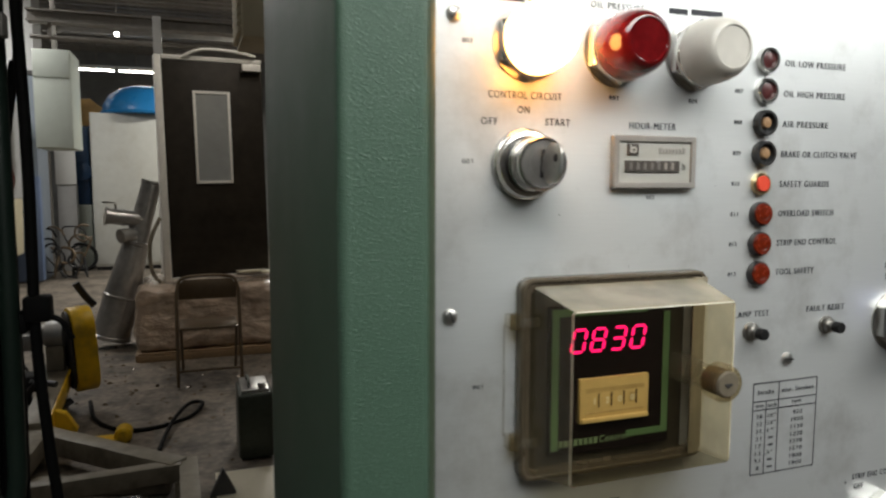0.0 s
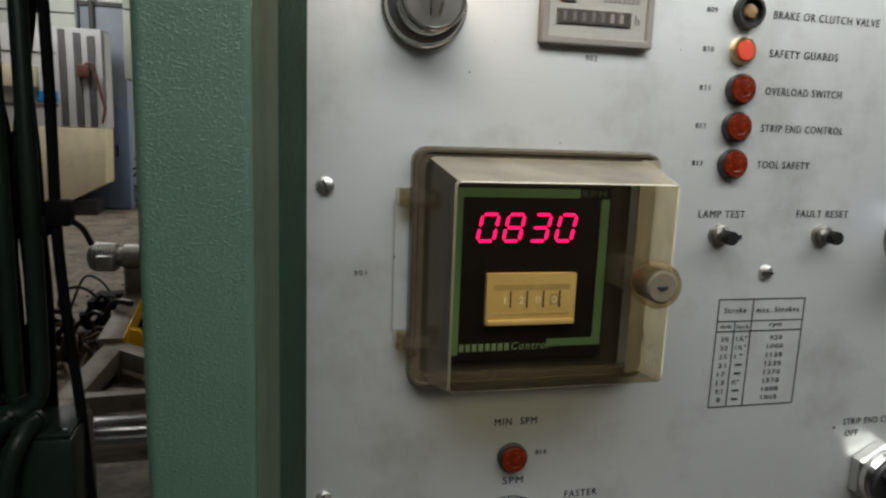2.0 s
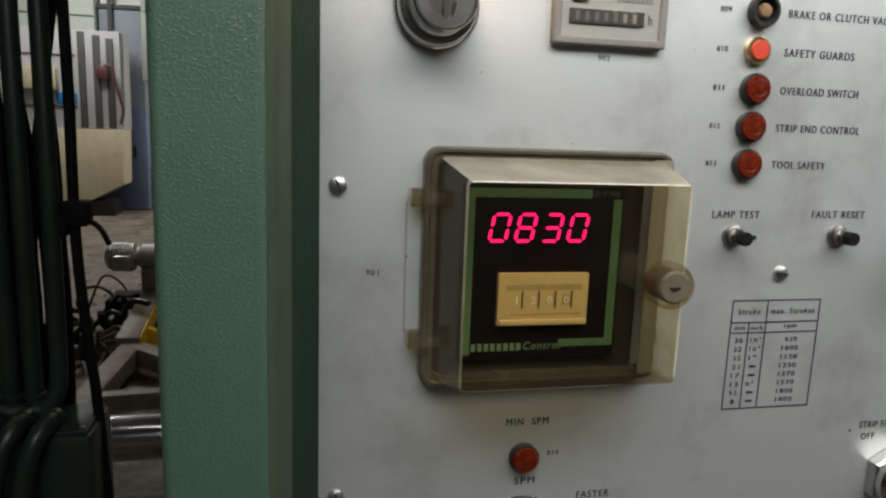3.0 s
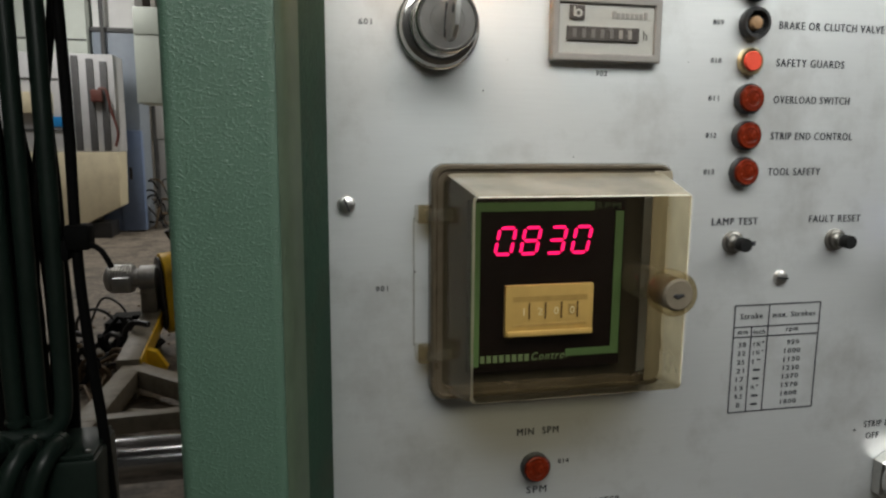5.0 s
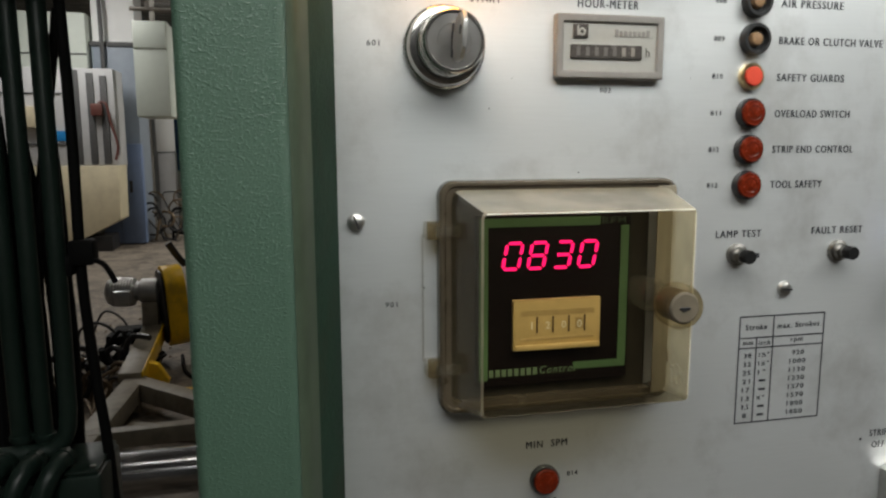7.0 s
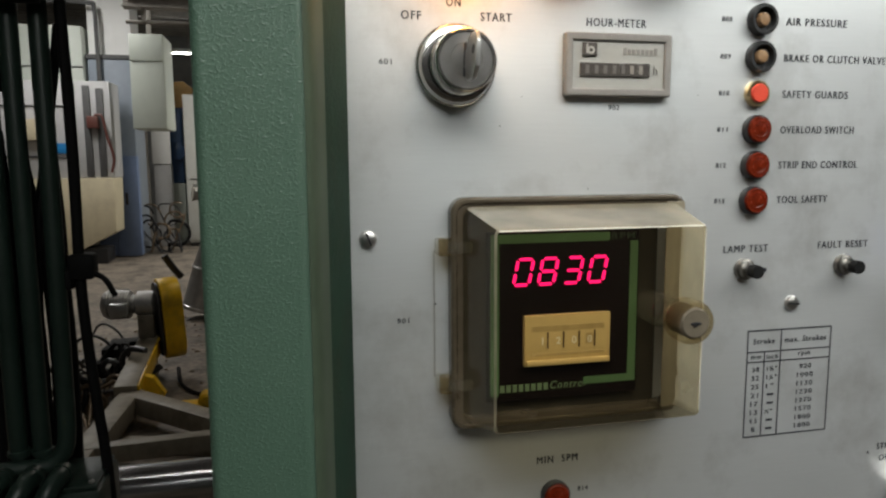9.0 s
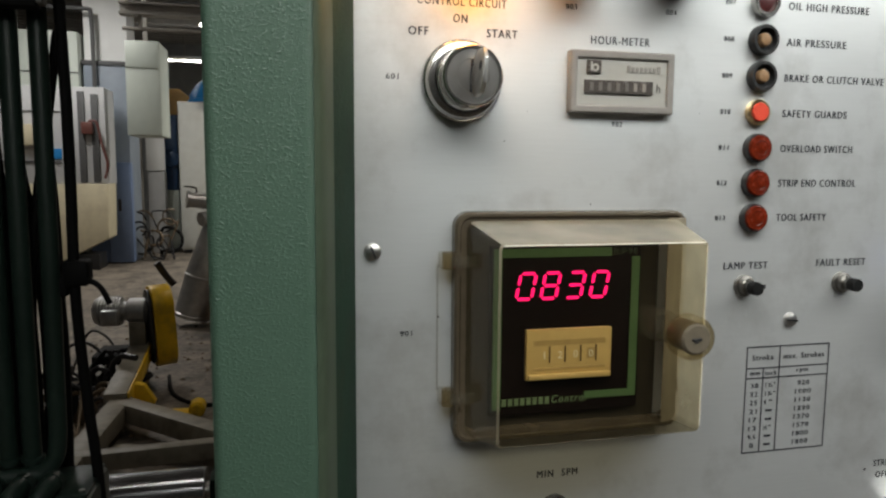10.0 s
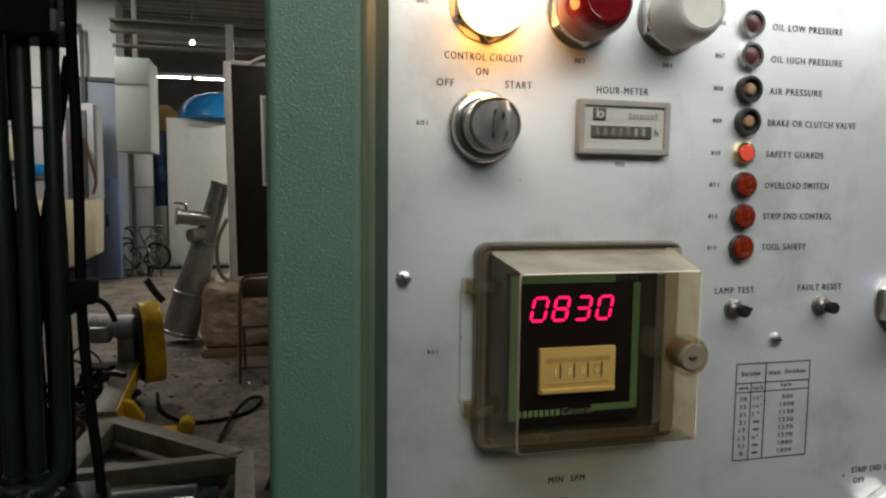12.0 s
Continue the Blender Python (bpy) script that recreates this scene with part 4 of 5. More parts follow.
part("end_foot", prism([(0.44, 0.0), (0.56, 0.0), (0.50, 0.13)], -0.12, -0.08, 0.004), DARK_GREY, fr, "dark gusset foot")
for x, y in ((-0.84, 3.06), (-0.80, 3.92), (-0.10, 3.28), (-0.05, 2.46)):
    part("leg", box(x - FO.x - 0.03, x - FO.x + 0.03, y - FO.y - 0.03, y - FO.y + 0.03, 0.0, 0.085, 0.004), FRAME_GREY, fr)
for k, (p0, p1, p2) in enumerate((((-1.10, 3.8, 0.01), (-0.98, 3.7, 0.16), (-0.86, 3.45, 0.02)), ((-1.15, 4.2, 0.02), (-1.0, 4.0, 0.22), (-0.94, 3.6, 0.02)), ((-1.05, 4.5, 0.02), (-0.98, 4.3, 0.14), (-0.98, 3.9, 0.02)))):
    part("loose_lead", tube([Vector(p) - FO for p in (p0, p1, p2)], 0.009, 8), CHAIR, fr, "brown lead hanging in the frame")
part("rusty_gear", lathe([(0, -0.05), (0.03, -0.05), (0.03, -0.02), (0.07, -0.02), (0.07, 0.02), (0.03, 0.02), (0.03, 0.05), (0, 0.05)], 18, m=Matrix.Translation((-0.60, 0.75, 0.071))), CHAIR, fr, "rusty brown drive wheel")

ht = thing("hose_tangle", -0.98, 4.35, 0.0, "tangle of brown and black hoses on the floor", "hoses")
rng = random.Random(11)
for k in range(16):
    cx, y0, r = rng.uniform(-0.22, 0.16), rng.uniform(-0.45, 0.5), rng.uniform(0.06, 0.15)
    cz, a0 = rng.uniform(0.05, 0.22), rng.uniform(0, 6)
    pts = [(cx + r * math.cos(a0 + q * 0.9), y0 + 0.05 * q, max(0.02, cz + r * math.sin(a0 + q * 0.9))) for q in range(6)] + [(cx + rng.uniform(-0.2, 0.1), y0 + 0.2, 0.02)]
    part("hose", tube(pts, rng.uniform(0.008, 0.02), 8, None, 4), rng.choice([CABLE, CHAIR, BLACK]), ht)

# ---- belt drive with yellow guard ----
gd = thing("belt_drive", -0.75, 4.8, 0.0, "motor drive with a yellow belt guard on a steel frame", "belt drive")
R1 = Matrix.Translation((0.055, 0, 0)) @ Matrix.Rotation(radians(-3), 4, "Y") @ Matrix.Rotation(radians(20), 4, "Z") @ Matrix.Rotation(math.pi / 2, 4, "Z")
part("belt_guard", prism(rounded(-0.17, 0.13, 0.14, 0.67, 0.13, 8), -0.065, 0.060, 0.008), YELLOW, gd, "yellow oval belt guard").matrix_local = R1
part("guard_back", prism(rounded(-0.15, 0.11, 0.16, 0.65, 0.12, 8), 0.061, 0.078, 0.004), BLACK, gd).matrix_local = R1
MM = Matrix.Translation((-0.05, 0, 0.50)) @ Matrix.Rotation(radians(-4), 4, "Z") @ Matrix.Rotation(-math.pi / 2, 4, "Z")
part("motor", lathe([(0, -0.02), (0.06, -0.02), (0.085, 0.0), (0.085, 0.10), (0.062, 0.115), (0.062, 0.14), (0.09, 0.15), (0.09, 0.29), (0.08, 0.31), (0.04, 0.33), (0, 0.33)], 28, m=MM), MOTOR, gd, "cast aluminium motor")
for k in range(7):
    part("cooling_fin", lathe([(0.089, 0.165 + 0.018 * k), (0.099, 0.166 + 0.018 * k), (0.099, 0.172 + 0.018 * k), (0.089, 0.173 + 0.018 * k)], 24, m=MM), MOTOR, gd)
part("terminal_box", box(-0.30, -0.20, -0.14, -0.07, 0.44, 0.53, 0.008), MOTOR, gd)
part("gearbox_bracket", box(-0.15, -0.05, -0.07, 0.07, 0.28, 0.44, 0.008), FRAME_GREY, gd)
GO = Vector((-0.75, 4.8, 0.0))
part("arm", bar_between(Vector((-0.83, 3.98, 0.20)) - GO, Vector((-0.84, 4.86, 0.30)) - GO, 0.12, 0.10), FRAME_GREY, gd, "sloping box-section arm")
part("arm_side", bar_between(Vector((-0.762, 3.98, 0.20)) - GO, Vector((-0.772, 4.86, 0.30)) - GO, 0.012, 0.10), YELLOW, gd, "yellow side strip")
part("foot_plate", prism([(-0.07, 0.0), (0.07, 0.02), (0.10, 0.09), (0.04, 0.19), (-0.03, 0.21)], -0.66, -0.60, 0.004), YELLOW, gd, "yellow foot plate")
# Black plate added to stand for the shade below the motor.
part("shadow_plate", box(-0.36, -0.10, -0.14, 0.16, 0.18, 0.24, 0.004), CABLE, gd, "black plate as the shade under the motor")
part("leg", box(-0.14, -0.06, -0.06, 0.06, 0.0, 0.30, 0.005), FRAME_GREY, gd)
part("lever", tube([(0.09, 0.25, 0.63), (0.04, 0.23, 0.70), (-0.01, 0.21, 0.79)], 0.024, 10), BLACK, gd, "black lever")
yb = thing("yellow_bracket", -0.47, 4.12, 0.0, "loose yellow painted bracket on the floor", "bracket")
part("plate", box(-0.16, 0.06, -0.05, 0.05, 0.0, 0.035, 0.006), YELLOW, yb)
part("lug", lathe([(0.045, 0.0), (0.045, 0.09), (0.03, 0.10), (0, 0.10)], 20, m=Matrix.Translation((0.05, 0.05, 0.046))), YELLOW, yb)
fc = thing("floor_cable", -0.5, 4.6, 0.0, "black cable lying in a loop on the floor", "cable")
part("sheath", tube([(-0.19, 0.30, 0.02), (-0.12, -0.05, 0.012), (0.02, -0.28, 0.012), (0.2, -0.34, 0.012), (0.42, -0.2, 0.012), (0.50, 0.0, 0.03), (0.42, 0.02, 0.03), (0.33, -0.3, 0.03), (0.27, -0.72, 0.012)], 0.012, 10), CABLE, fc)

# crumbs and swarf lying about
rng = random.Random(23)
chips = bmesh.new()
for k in range(420):
    cx, cy, size = rng.uniform(-1.5, 0.5), rng.uniform(3.6, 8.5), rng.uniform(0.008, 0.03)
    vs = [chips.verts.new((cx + size * rng.uniform(0.4, 1) * math.cos(a), cy + size * rng.uniform(0.4, 1) * math.sin(a), 0.001)) for a in (0.2, 1.6, 3.1, 4.7)]
    top = chips.verts.new((cx + rng.uniform(-0.2, 0.2) * size, cy, size * rng.uniform(0.3, 0.8)))
    for q in range(4):
        chips.faces.new((vs[q], vs[(q + 1) % 4], top))
tagged(part("floor_debris", chips, CHAIR, None, "", False), "scattered brown crumbs and swarf on the concrete floor", "debris", kind="stuff")

# ---- duct section leaning on the far cabinet ----
du = thing("sheet_metal_duct", -0.745, 6.6, 0.0, "galvanised branched duct section standing tilted", "duct")
LEAN = Matrix.Translation((0.0, 0.0, 0.08)) @ Matrix.Rotation(radians(15.6), 4, "Y")
UPRIGHT = Matrix.Rotation(radians(-90), 4, "X")
part("body", lathe([(0.150, 0.0), (0.163, 0.0), (0.165, 0.012), (0.163, 0.03), (0.156, 0.036), (0.149, 0.37), (0.155, 0.375), (0.155, 0.392), (0.147, 0.398), (0.108, 0.85), (0.116, 0.856), (0.116, 0.884), (0.104, 0.89), (0.088, 1.02), (0.081, 1.40), (0.089, 1.405), (0.089, 1.43), (0.072, 1.43), (0.072, 1.25)], 40, m=UPRIGHT), GALV, du).matrix_local = LEAN
# Black disc put in for the shade inside the duct's mouth.
part("bottom_shade", lathe([(0.148, 0.012), (0, 0.012)], 30, m=UPRIGHT), BLACK, du, "black disc as the shade inside the open end").matrix_local = LEAN
part("branch", tube([(0.0, -0.02, 1.08), (-0.12, -0.06, 1.065), (-0.27, -0.10, 1.045)], 0.066, 24), GALV, du, "side branch pipe").matrix_local = LEAN
part("branch_flange", tube([(-0.262, -0.098, 1.046), (-0.285, -0.104, 1.043)], 0.078, 24, None, 2), GALV, du).matrix_local = LEAN
part("clamp_ring", tube([(-0.135, -0.064, 1.063), (-0.155, -0.069, 1.060)], 0.073, 24, None, 2), GALV, du, "raised clamp ring").matrix_local = LEAN
part("damper", tube([(-0.03, -0.06, 0.94), (-0.08, -0.10, 0.925), (-0.125, -0.14, 0.905)], 0.062, 20), GALV, du, "short capped damper stub").matrix_local = LEAN
part("handle", tube([(-0.22, -0.1, 1.105), (-0.225, -0.1, 1.15), (-0.25, -0.1, 1.165), (-0.33, -0.1, 1.15)], 0.010, 8), STEEL, du, "thin bent handle").matrix_local = LEAN

# ---- wrapped pallet load with door leaning on it ----
pl = thing("wrapped_pallet_load", 0.10, 6.35, 0.0, "brown load in stretch wrap on a wooden pallet", "pallet load")
for k in range(5):
    part("deck_board", box(-0.58, 0.62, -0.42 + 0.2 * k, -0.30 + 0.2 * k, 0.055, 0.072, 0.003), WOOD, pl)
for x in (-0.55, 0.0, 0.52):
    part("bearer", box(x - 0.05, x + 0.07, -0.40, 0.52, 0.0, 0.054, 0.004), WOOD, pl)
part("front_board", box(-0.58, 0.62, -0.428, -0.404, 0.0, 0.054, 0.003), WOOD, pl)
load = box(-0.56, 0.58, -0.41, 0.60, 0.074, 0.60, 0.06, None, 3)
bmesh.ops.subdivide_edges(load, edges=load.edges[:], cuts=9, use_grid_fill=True)
for v in load.verts:
    up = (v.co.z - 0.074) / 0.53
    v.co.x += 0.05 * math.sin(math.pi * up) * (1 if v.co.x > 0 else -1) * min(1, abs(v.co.x) / 0.5)
    v.co += 0.045 * noise.noise_vector(v.co * 4.0) + 0.018 * noise.noise_vector(v.co * 14.0)
    v.co.z = max(v.co.z, 0.074)
part("wrapped_load", load, WRAP, pl, "brown goods under creased clear wrap")
for x, y, w in ((0.22, -0.1, 0.16), (0.40, -0.22, 0.13)):
    part("loose_board", box(x, x + w * 1.6, y, y + w, 0.65, 0.665, 0.002, m=Matrix.Rotation(0.2, 4, "Z")), IVORY, pl, "loose pale board")
dr = thing("loose_door", -0.24, 6.3, 0.60, "dark brown hall door with pale metal edges standing on the load", "door")
DM = Matrix.Rotation(radians(9), 4, "Z") @ Matrix.Rotation(radians(-1.0), 4, "Y")
part("leaf", box(0.03, 0.86, 0.0, 0.05, 0.03, 1.87, 0.004), DOOR_BROWN, dr).matrix_local = DM
part("edge_trim", box(-0.03, 0.028, -0.008, 0.058, 0.0, 1.90, 0.004), TRIM_WHITE, dr, "pale metal edge").matrix_local = DM
part("top_trim", box(0.03, 0.86, -0.006, 0.056, 1.872, 1.91, 0.004), TRIM_WHITE, dr, "pale top edge").matrix_local = DM
part("bottom_trim", box(0.03, 0.86, -0.006, 0.056, 0.0, 0.028, 0.004), TRIM_WHITE, dr).matrix_local = DM
win = part("vision_panel", box(0.285, 0.555, -0.006, 0.056, 0.85, 1.60), PANE, dr, "narrow grey glass pane", False)
win.matrix_local = DM
for x0, x1, z0, z1 in ((0.265, 0.288, 0.83, 1.62), (0.552, 0.575, 0.83, 1.62), (0.288, 0.552, 1.595, 1.62), (0.288, 0.552, 0.83, 0.855)):
    part("pane_trim", box(x0, x1, -0.014, -0.004, z0, z1, 0.003), TRIM_WHITE, dr, "pale pane trim").matrix_local = DM
part("closer_arm", tube([(0.20, -0.03, 1.90), (0.35, -0.05, 1.96), (0.60, -0.05, 1.96), (0.80, -0.04, 1.93)], 0.014, 8), TRIM_WHITE, dr, "pale door closer arm").matrix_local = DM
part("closer_body", box(0.68, 0.84, -0.07, -0.004, 1.80, 1.86, 0.006), TRIM_WHITE, dr).matrix_local = DM
part("hanging_hose", tube([(-0.05, -0.1, 0.55), (-0.13, -0.12, 0.35), (-0.12, -0.12, 0.1), (-0.02, -0.12, -0.02)], 0.016, 10), FRAME_GREY, dr, "grey hose beside the door")

# ---- folding chair ----
ch = thing("folding_chair", 0.06, 5.15, 0.0, "brown steel folding chair with a curved backrest", "chair")
for s in (-1, 1):
    part("front_leg", tube([(s * 0.215, -0.10, 0.012), (s * 0.215, 0.0, 0.32), (s * 0.215, 0.10, 0.62), (s * 0.205, 0.13, 0.70)], 0.0125, 12), CHAIR, ch)
    part("rear_leg", tube([(s * 0.19, 0.34, 0.012), (s * 0.19, 0.10, 0.30), (s * 0.19, 0.0, 0.42)], 0.011, 12), CHAIR, ch)
part("top_rail", tube([(-0.205, 0.13, 0.70), (-0.17, 0.14, 0.755), (0.0, 0.16, 0.768), (0.17, 0.14, 0.755), (0.205, 0.13, 0.70)], 0.0125, 12), CHAIR, ch)
bk = prism([(-0.2, 0.60), (0.2, 0.60), (0.2, 0.70), (0.165, 0.745), (-0.165, 0.745), (-0.2, 0.70)], 0.12, 0.132, 0.003)
part("backrest", bk, CHAIR, ch, "curved brown backrest")
part("seat", box(-0.195, 0.195, -0.12, 0.24, 0.42, 0.438, 0.006), CHAIR, ch, "brown steel seat")
part("cross_bar", tube([(-0.215, -0.07, 0.12), (0.215, -0.07, 0.12)], 0.009, 10, None, 2), CHAIR, ch)

# ---- jerrycan ----
jc = thing("jerrycan", 0.262, 3.66, 0.0, "dark olive metal fuel can on the floor", "fuel can")
part("body", box(-0.088, 0.088, -0.05, 0.25, 0.004, 0.355, 0.02, None, 3), CAN, jc)
part("top", box(-0.07, 0.07, -0.03, 0.23, 0.356, 0.372, 0.006), STEEL, jc, "scuffed bright top")
part("carry_handle", tube([(-0.03, 0.02, 0.36), (-0.03, 0.03, 0.40), (-0.03, 0.16, 0.40), (-0.03, 0.17, 0.36)], 0.008, 10), CAN, jc)
part("spout_cap", lathe([(0.022, 0), (0.022, 0.03), (0, 0.03)], 20, m=Matrix.Translation((0.035, 0.0, 0.37)) @ Matrix.Rotation(radians(-90), 4, "X")), STEEL, jc)
pap = thing("floor_sheet", 0.17, 3.30, 0.0, "pale sheet lying on the floor", "sheet")
part("sheet", box(-0.12, 0.22, -0.2, 0.2, 0.001, 0.006, 0.001), IVORY, pap)

# ---- far machines ----
wcab = thing("white_cabinet", -1.05, 12.5, 0.0, "tall off-white steel cabinet", "cabinet")
part("body", box(-0.54, 0.60, 0.0, 0.9, 0.06, 2.57, 0.012), OFF_WHITE, wcab)
part("door", box(-0.52, 0.58, -0.022, -0.002, 0.10, 2.53, 0.006), OFF_WHITE, wcab)
part("plinth", box(-0.52, 0.58, 0.02, 0.88, 0.0, 0.06, 0.004), BLACK, wcab)
bd = thing("blue_drum", -0.78, 13.0, 2.574, "bright blue plastic lid dome on the cabinet", "drum")
part("shell", lathe([(0, 0.50), (0.2, 0.49), (0.4, 0.43), (0.56, 0.32), (0.66, 0.16), (0.68, 0.0), (0, 0.0)], 40, m=Matrix.Rotation(radians(-90), 4, "X")), BLUE_DRUM, bd)
part("rim", lathe([(0.69, 0.0), (0.70, 0.02), (0.70, 0.05), (0.68, 0.06)], 40, m=Matrix.Rotation(radians(-90), 4, "X")), BLUE_DRUM, bd)
ct = thing("carton", -1.70, 13.2, 0.0, "tan cardboard cartons on a dark stand", "carton")
part("stand", box(-0.25, 0.28, 0.0, 0.5, 0.0, 2.40, 0.01), BLUE_DARK, ct, "dark blue stand")
part("carton", prism([(-0.22, 2.404), (0.27, 2.404), (0.30, 2.65), (0.05, 2.86), (-0.20, 2.84)], 0.02, 0.45, 0.01), CARTON, ct)
bm_ = thing("blue_machine", -1.80, 12.95, 0.0, "dark blue machine with a round fan housing", "machine")
part("body", box(-0.14, 0.13, 0.0, 0.22, 0.0, 1.07, 0.01), PALE_GREEN, bm_, "pale green base")
part("column", box(-0.12, 0.12, 0.0, 0.2, 1.072, 2.36, 0.02), BLUE_DARK, bm_)
part("fan_housing", lathe([(0.15, 0.0), (0.15, 0.08), (0.10, 0.10), (0, 0.1)], 24, m=Matrix.Translation((0.02, 0, 1.62))), BLUE_DARK, bm_)
nb = thing("notice_stand", -2.08, 12.6, 0.0, "grey stand with a white paper notice", "notice")
part("stand", box(-0.04, 0.24, 0.02, 0.2, 0.0, 1.40, 0.01), GREY_LIGHT, nb)
part("paper", box(-0.05, 0.25, 0.0, 0.012, 1.41, 1.98, 0.002), PAPER, nb, "white paper sheet")
part("post", box(-0.20, -0.12, 0.03, 0.1, 0.0, 3.0, 0.005), BEAM, nb)
wb = thing("hanging_enclosure", -1.68, 10.0, 1.885, "pale grey-green steel enclosure hung from the roof", "enclosure")
part("front", box(-0.20, 0.21, 0.0, 0.02, 0.0, 1.22, 0.004), PALE_GREEN, wb)
part("body", box(-0.21, 0.22, 0.022, 0.75, -0.01, 1.23, 0.01), PALE_GREEN, wb)
part("upper_flap", box(-0.20, 0.21, -0.02, -0.002, 0.88, 1.215, 0.004), PALE_GREEN, wb)
part("hanger", box(-0.03, 0.03, 0.3, 0.36, 1.232, 2.413, 0.004), BEAM, wb)
hs = thing("hose_pile", -1.90, 11.6, 0.0, "tangle of grey hoses and wheels on the floor", "hoses")
rng = random.Random(5)
for k in range(12):
    cx, cz, r = rng.uniform(-0.25, 0.3), rng.uniform(0.12, 0.75), rng.uniform(0.10, 0.2)
    y0 = rng.uniform(-0.2, 0.3)
    a0 = rng.uniform(0, 6)
    pts = [(cx + r * math.cos(a0 + t * 0.9), y0 + 0.02 * t, max(0.03, cz + r * math.sin(a0 + t * 0.9))) for t in range(6)] + [(cx + rng.uniform(-0.2, 0.2), y0, 0.02)]
    part("hose", tube(pts, rng.uniform(0.012, 0.025), 8, None, 4), rng.choice([BLACK, CABLE, CHAIR, BLACK]), hs)

cn = thing("machining_centre", -2.75, 10.5, 0.0, "beige and grey machining centre with dark slide covers", "machine")
part("apron", prism([(-1.6, 0.08), (-0.30, 0.08), (0.0, 0.22), (0.46, 0.46), (0.48, 1.22), (-1.6, 1.22)], 0.0, 0.5, 0.012), BEIGE, cn, "beige lower apron")
part("upper_body", box(-1.6, 0.47, 0.05, 0.6, 1.222, 2.55, 0.01), GREY_LIGHT, cn)
for x in (-0.02, 0.17, 0.34):
    part("slide_cover", box(x - 0.045, x + 0.045, 0.02, 0.048, 1.24, 2.48 + 0.2 * (0.2 - x), 0.006), DARK_GREY, cn, "dark vertical slide cover")
part("rail", box(-1.6, -0.10, 0.03, 0.048, 1.50, 1.535, 0.003), DARK_GREY, cn)
part("cream_box", box(-0.75, -0.32, -0.10, 0.048, 1.74, 2.02, 0.01), BEIGE, cn, "cream box on the front")
part("seam", box(-1.6, -0.10, 0.034, 0.048, 2.20, 2.215, 0.002), DARK_GREY, cn)
part("base", box(-1.4, 0.30, 0.1, 0.55, 0.0, 0.22, 0.01), BLACK, cn)
part("blue_sign", box(-0.36, -0.10, 0.03, 0.048, 1.56, 1.70, 0.003), BLUE_DRUM, cn)
part("hose_reel", box(0.18, 0.33, -0.08, 0.018, 1.90, 2.07, 0.02), RED_BRICK, cn, "faded red hose box")
part("reel_hose", tube([(0.28, -0.05, 2.08), (0.38, -0.06, 2.06), (0.43, -0.06, 1.8), (0.50, -0.06, 1.5), (0.46, -0.05, 1.3)], 0.018, 8), RED_BRICK, cn, "hanging red hose")
col = thing("machine_column", -2.42, 11.4, 0.0, "blue-grey machine column with a control door", "machine")
part("column", box(-0.32, 0.28, 0.0, 0.75, 0.0, 2.96, 0.012), COLUMN_GREY, col)
part("blue_side", box(-0.30, -0.022, -0.10, -0.002, 0.02, 1.30, 0.01), BLUE_GREY, col, "blue lower side panel")
part("cap", box(-0.34, 0.30, -0.02, 0.77, 2.962, 3.03, 0.01), DARK_GREY, col)
part("control_door", box(-0.02, 0.31, -0.16, -0.002, 0.02, 1.53, 0.01), BLUE_GREY, col)
part("door_handle", box(0.12, 0.16, -0.185, -0.162, 0.80, 0.98, 0.004), BLACK, col)
wp = structure("pillar", box(-2.74, -2.14, 11.5, 12.1, 3.04, 4.3, 0.01), WHITE_WALL, "white painted pillar above the machine column", "pillar")
lp = thing("pipe_bend", -2.70, 11.3, 2.7, "dark pipe bending down to the machine", "pipe")
part("pipe", tube([(-0.5, 0, 1.05), (0.05, 0, 1.05), (0.12, 0, 0.98), (0.13, 0, 0.5), (0.13, 0, -0.1)], 0.03, 10), DARK_GREY, lp)
ob_ = thing("grey_cabinet", -3.75, 11.3, 0.0, "light grey machine cabinet behind the conduits", "cabinet")
part("body", box(-0.9, 0.97, 0.0, 0.9, 0.05, 3.42, 0.012), PALE_GREEN, ob_)
part("seam", box(-0.9, 0.97, -0.012, -0.001, 2.82, 2.84, 0.002), DARK_GREY, ob_)
part("panel", box(-0.85, 0.9, -0.02, -0.002, 0.1, 1.15, 0.006), BEIGE, ob_)
part("base", box(-0.85, 0.9, 0.03, 0.85, 0.0, 0.05, 0.004), BLACK, ob_)
cab2 = thing("cream_cabinet", 0.55, 4.0, 2.24, "cream louvred cabinet hung from the roof", "cabinet")
part("body", box(-0.285, 0.3, 0.0, 0.5, 0.0, 1.2, 0.01), BEIGE, cab2)
for k in range(8):
    part("louvre", box(-0.31, -0.287, 0.02, 0.48, 0.03 + 0.05 * k, 0.06 + 0.05 * k, 0.004), BEIGE, cab2)
part("hanger", box(-0.03, 0.03, 0.2, 0.26, 1.202, 2.058, 0.004), BEAM, cab2)

# ---- roof steel ----
def beam(name, x0, x1, y, z0, z1, label):
    b = thing(name, (x0 + x1) / 2, y, z0, label, "beam", "roof beams", "structure")
    h, w = z1 - z0, (x1 - x0) / 2
    part("bottom_flange", box(-w, w, -0.09, 0.09, 0.0, 0.02), BEAM, b, "", False)
    part("web", box(-w, w, -0.008, 0.008, 0.021, h - 0.021), BEAM, b, "", False)
    part("top_flange", box(-w, w, -0.09, 0.09, h - 0.02, h), BEAM, b, "", False)
    return b


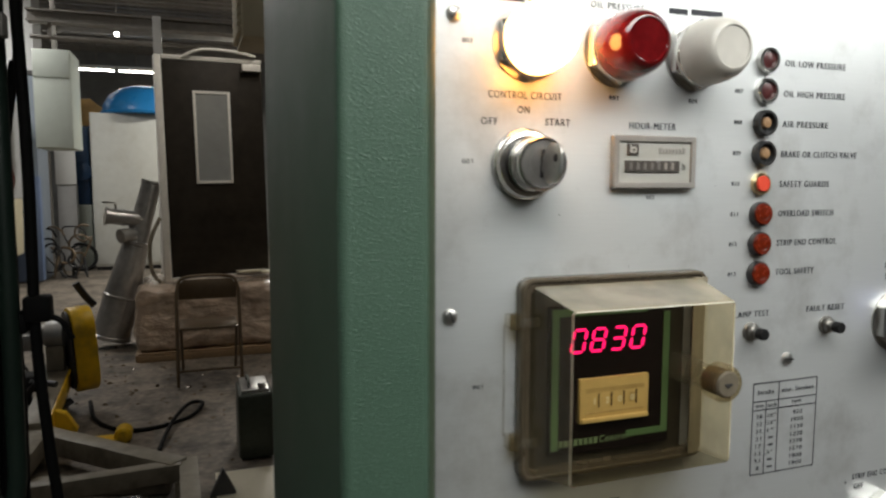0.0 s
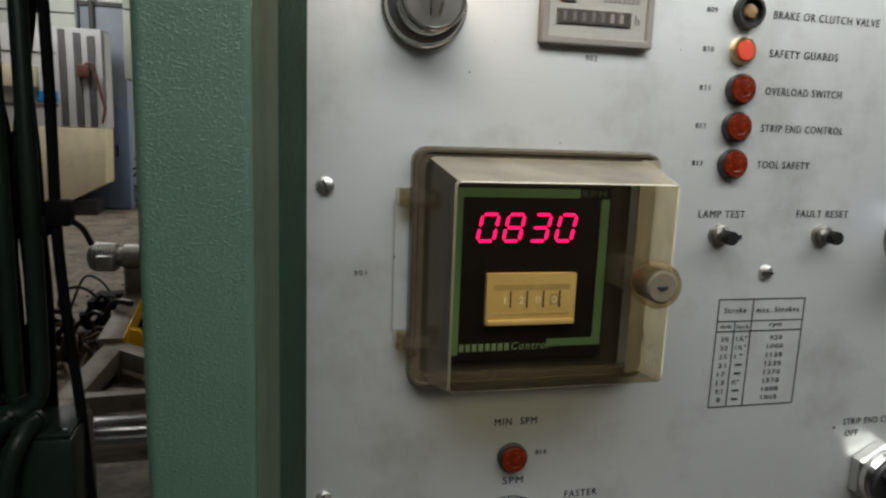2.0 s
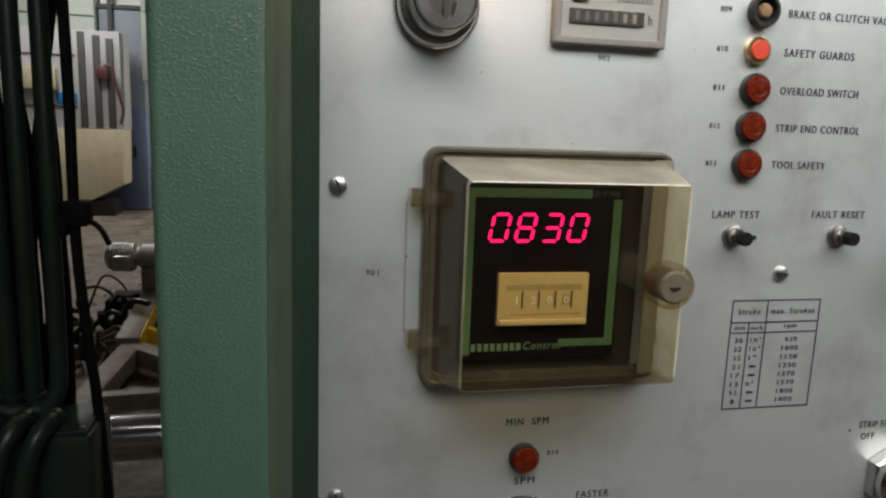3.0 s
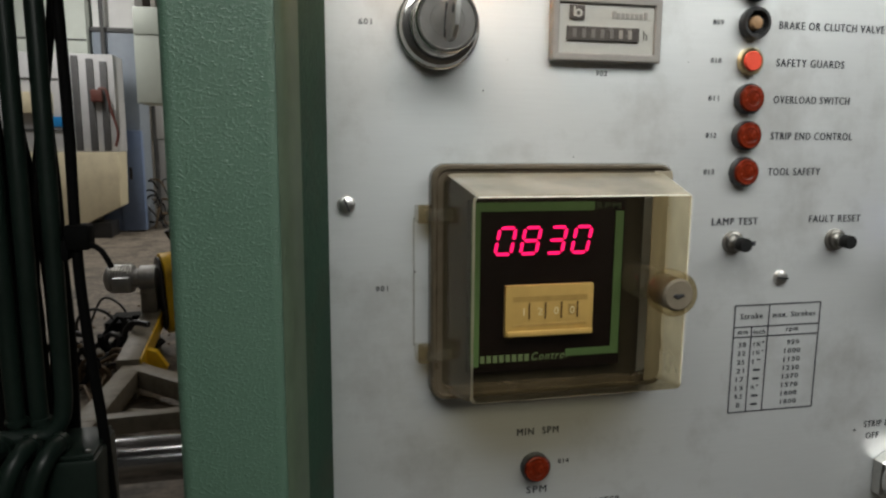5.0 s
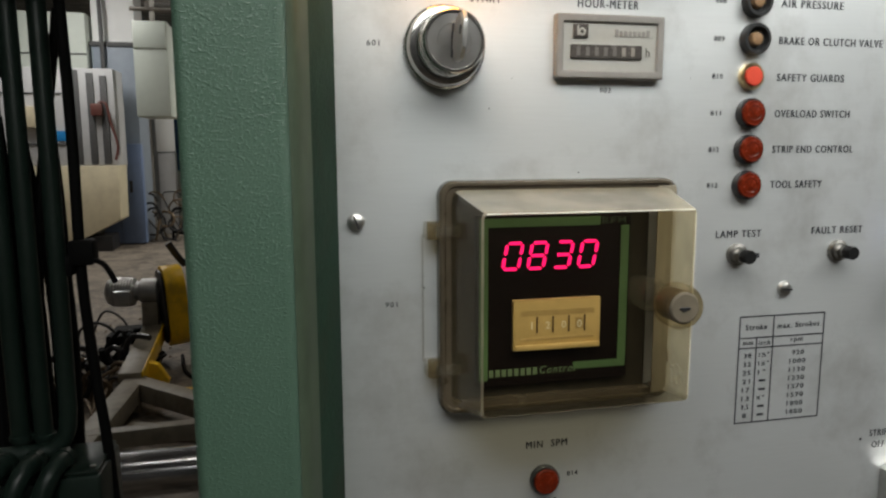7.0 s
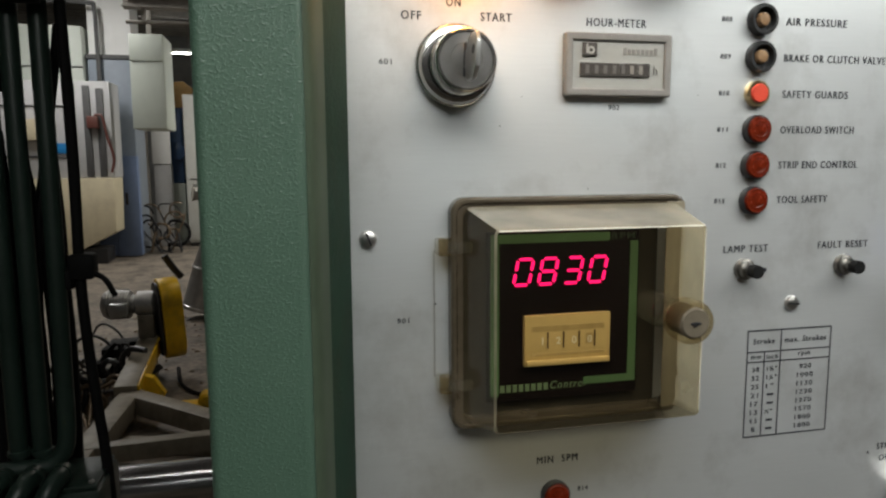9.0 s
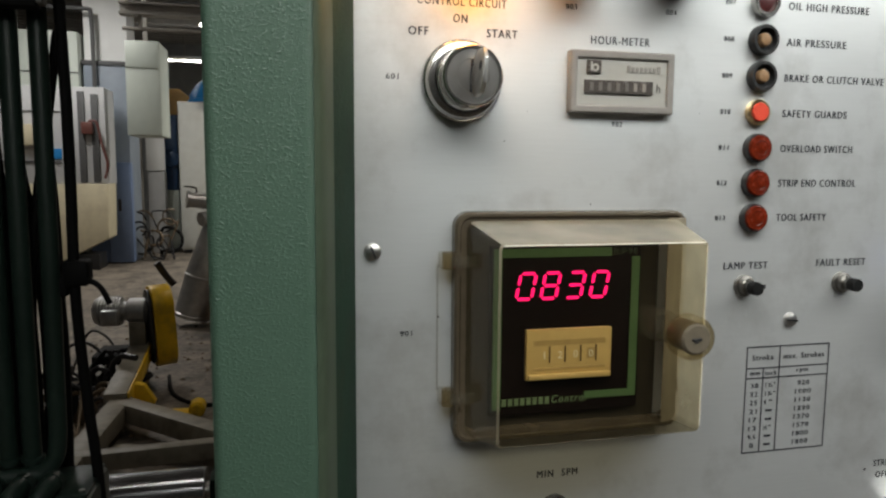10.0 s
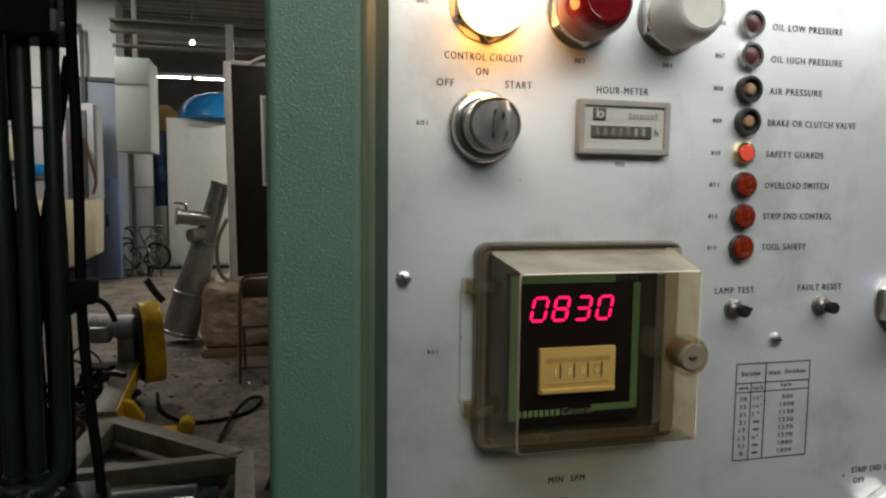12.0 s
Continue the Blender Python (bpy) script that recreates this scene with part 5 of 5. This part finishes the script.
beam("roof_beam", -1.72, 6.9, 9.0, 3.23, 3.37, "grey steel roof beam across the hall")
beam("roof_beam", -2.15, 6.9, 12.2, 3.75, 4.0, "grey steel roof beam across the hall")
beam("roof_beam", -1.25, 6.9, 6.5, 3.9, 4.28, "grey steel roof beam across the hall")
rp = thing("roof_pipe", 2.5, 9.0, 3.075, "thin grey pipe under the roof beam", "pipe")
part("pipe", tube([(-4.2, 0, 0.0), (0, 0, 0.0), (4.2, 0, 0.0)], 0.025, 10, None, 3), BEAM, rp)
for x in (-4.0, -1.0, 2.0):
    part("clip", box(x - 0.02, x + 0.02, -0.03, 0.03, 0.0, 0.155), BEAM, rp, "", False)
for k in range(26):
    hd = thing("roof_rib", 0.0, 9.6 + 0.28 * k, 3.95, "dark corrugated roof rib", "roof rib", "roof ribs", "structure")
    part("rib", prism([(-0.09, 0.34), (-0.06, 0.27), (0.06, 0.27), (0.09, 0.34)], -6.5, 6.5), BEAM, hd, "", False).matrix_local = Matrix.Rotation(radians(90), 4, "Z")
sl = thing("round_lamp", -0.85, 9.4, 3.235, "small lit round lamp hung under the roof", "light")
part("globe", lathe([(0, -0.028), (0.02, -0.02), (0.028, 0), (0.02, 0.02), (0, 0.028)], 16), TUBE_LIT, sl, "glowing globe")
part("cord", tube([(0, 0, 0.028), (0, 0, 0.5), (0, 0, 1.064)], 0.005, 6, None, 2), BEAM, sl)
vp = structure("steel_post", box(-0.42, -0.33, 8.86, 8.98, 0.0, 3.37, 0.004), WHITE_WALL, "white steel post under the roof beam", "post")


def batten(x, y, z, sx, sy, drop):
    b = thing("batten_light", x, y, z, "lit fluorescent batten light, the far row real and the others added", "light", "batten lights")
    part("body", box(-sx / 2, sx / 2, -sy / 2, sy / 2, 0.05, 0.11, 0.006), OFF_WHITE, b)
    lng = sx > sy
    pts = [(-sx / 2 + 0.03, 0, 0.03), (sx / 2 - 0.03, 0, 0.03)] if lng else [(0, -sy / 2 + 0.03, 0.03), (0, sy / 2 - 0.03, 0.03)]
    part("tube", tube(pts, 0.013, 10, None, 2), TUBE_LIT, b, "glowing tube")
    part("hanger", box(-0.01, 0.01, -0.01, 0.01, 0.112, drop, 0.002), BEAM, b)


for x in (-0.94, -1.58, -2.22, -2.86):
    batten(x, 13.6, 3.37, 0.62, 0.07, 0.91)
# Fittings added over each lamp of LIGHTS; none of them is in view.
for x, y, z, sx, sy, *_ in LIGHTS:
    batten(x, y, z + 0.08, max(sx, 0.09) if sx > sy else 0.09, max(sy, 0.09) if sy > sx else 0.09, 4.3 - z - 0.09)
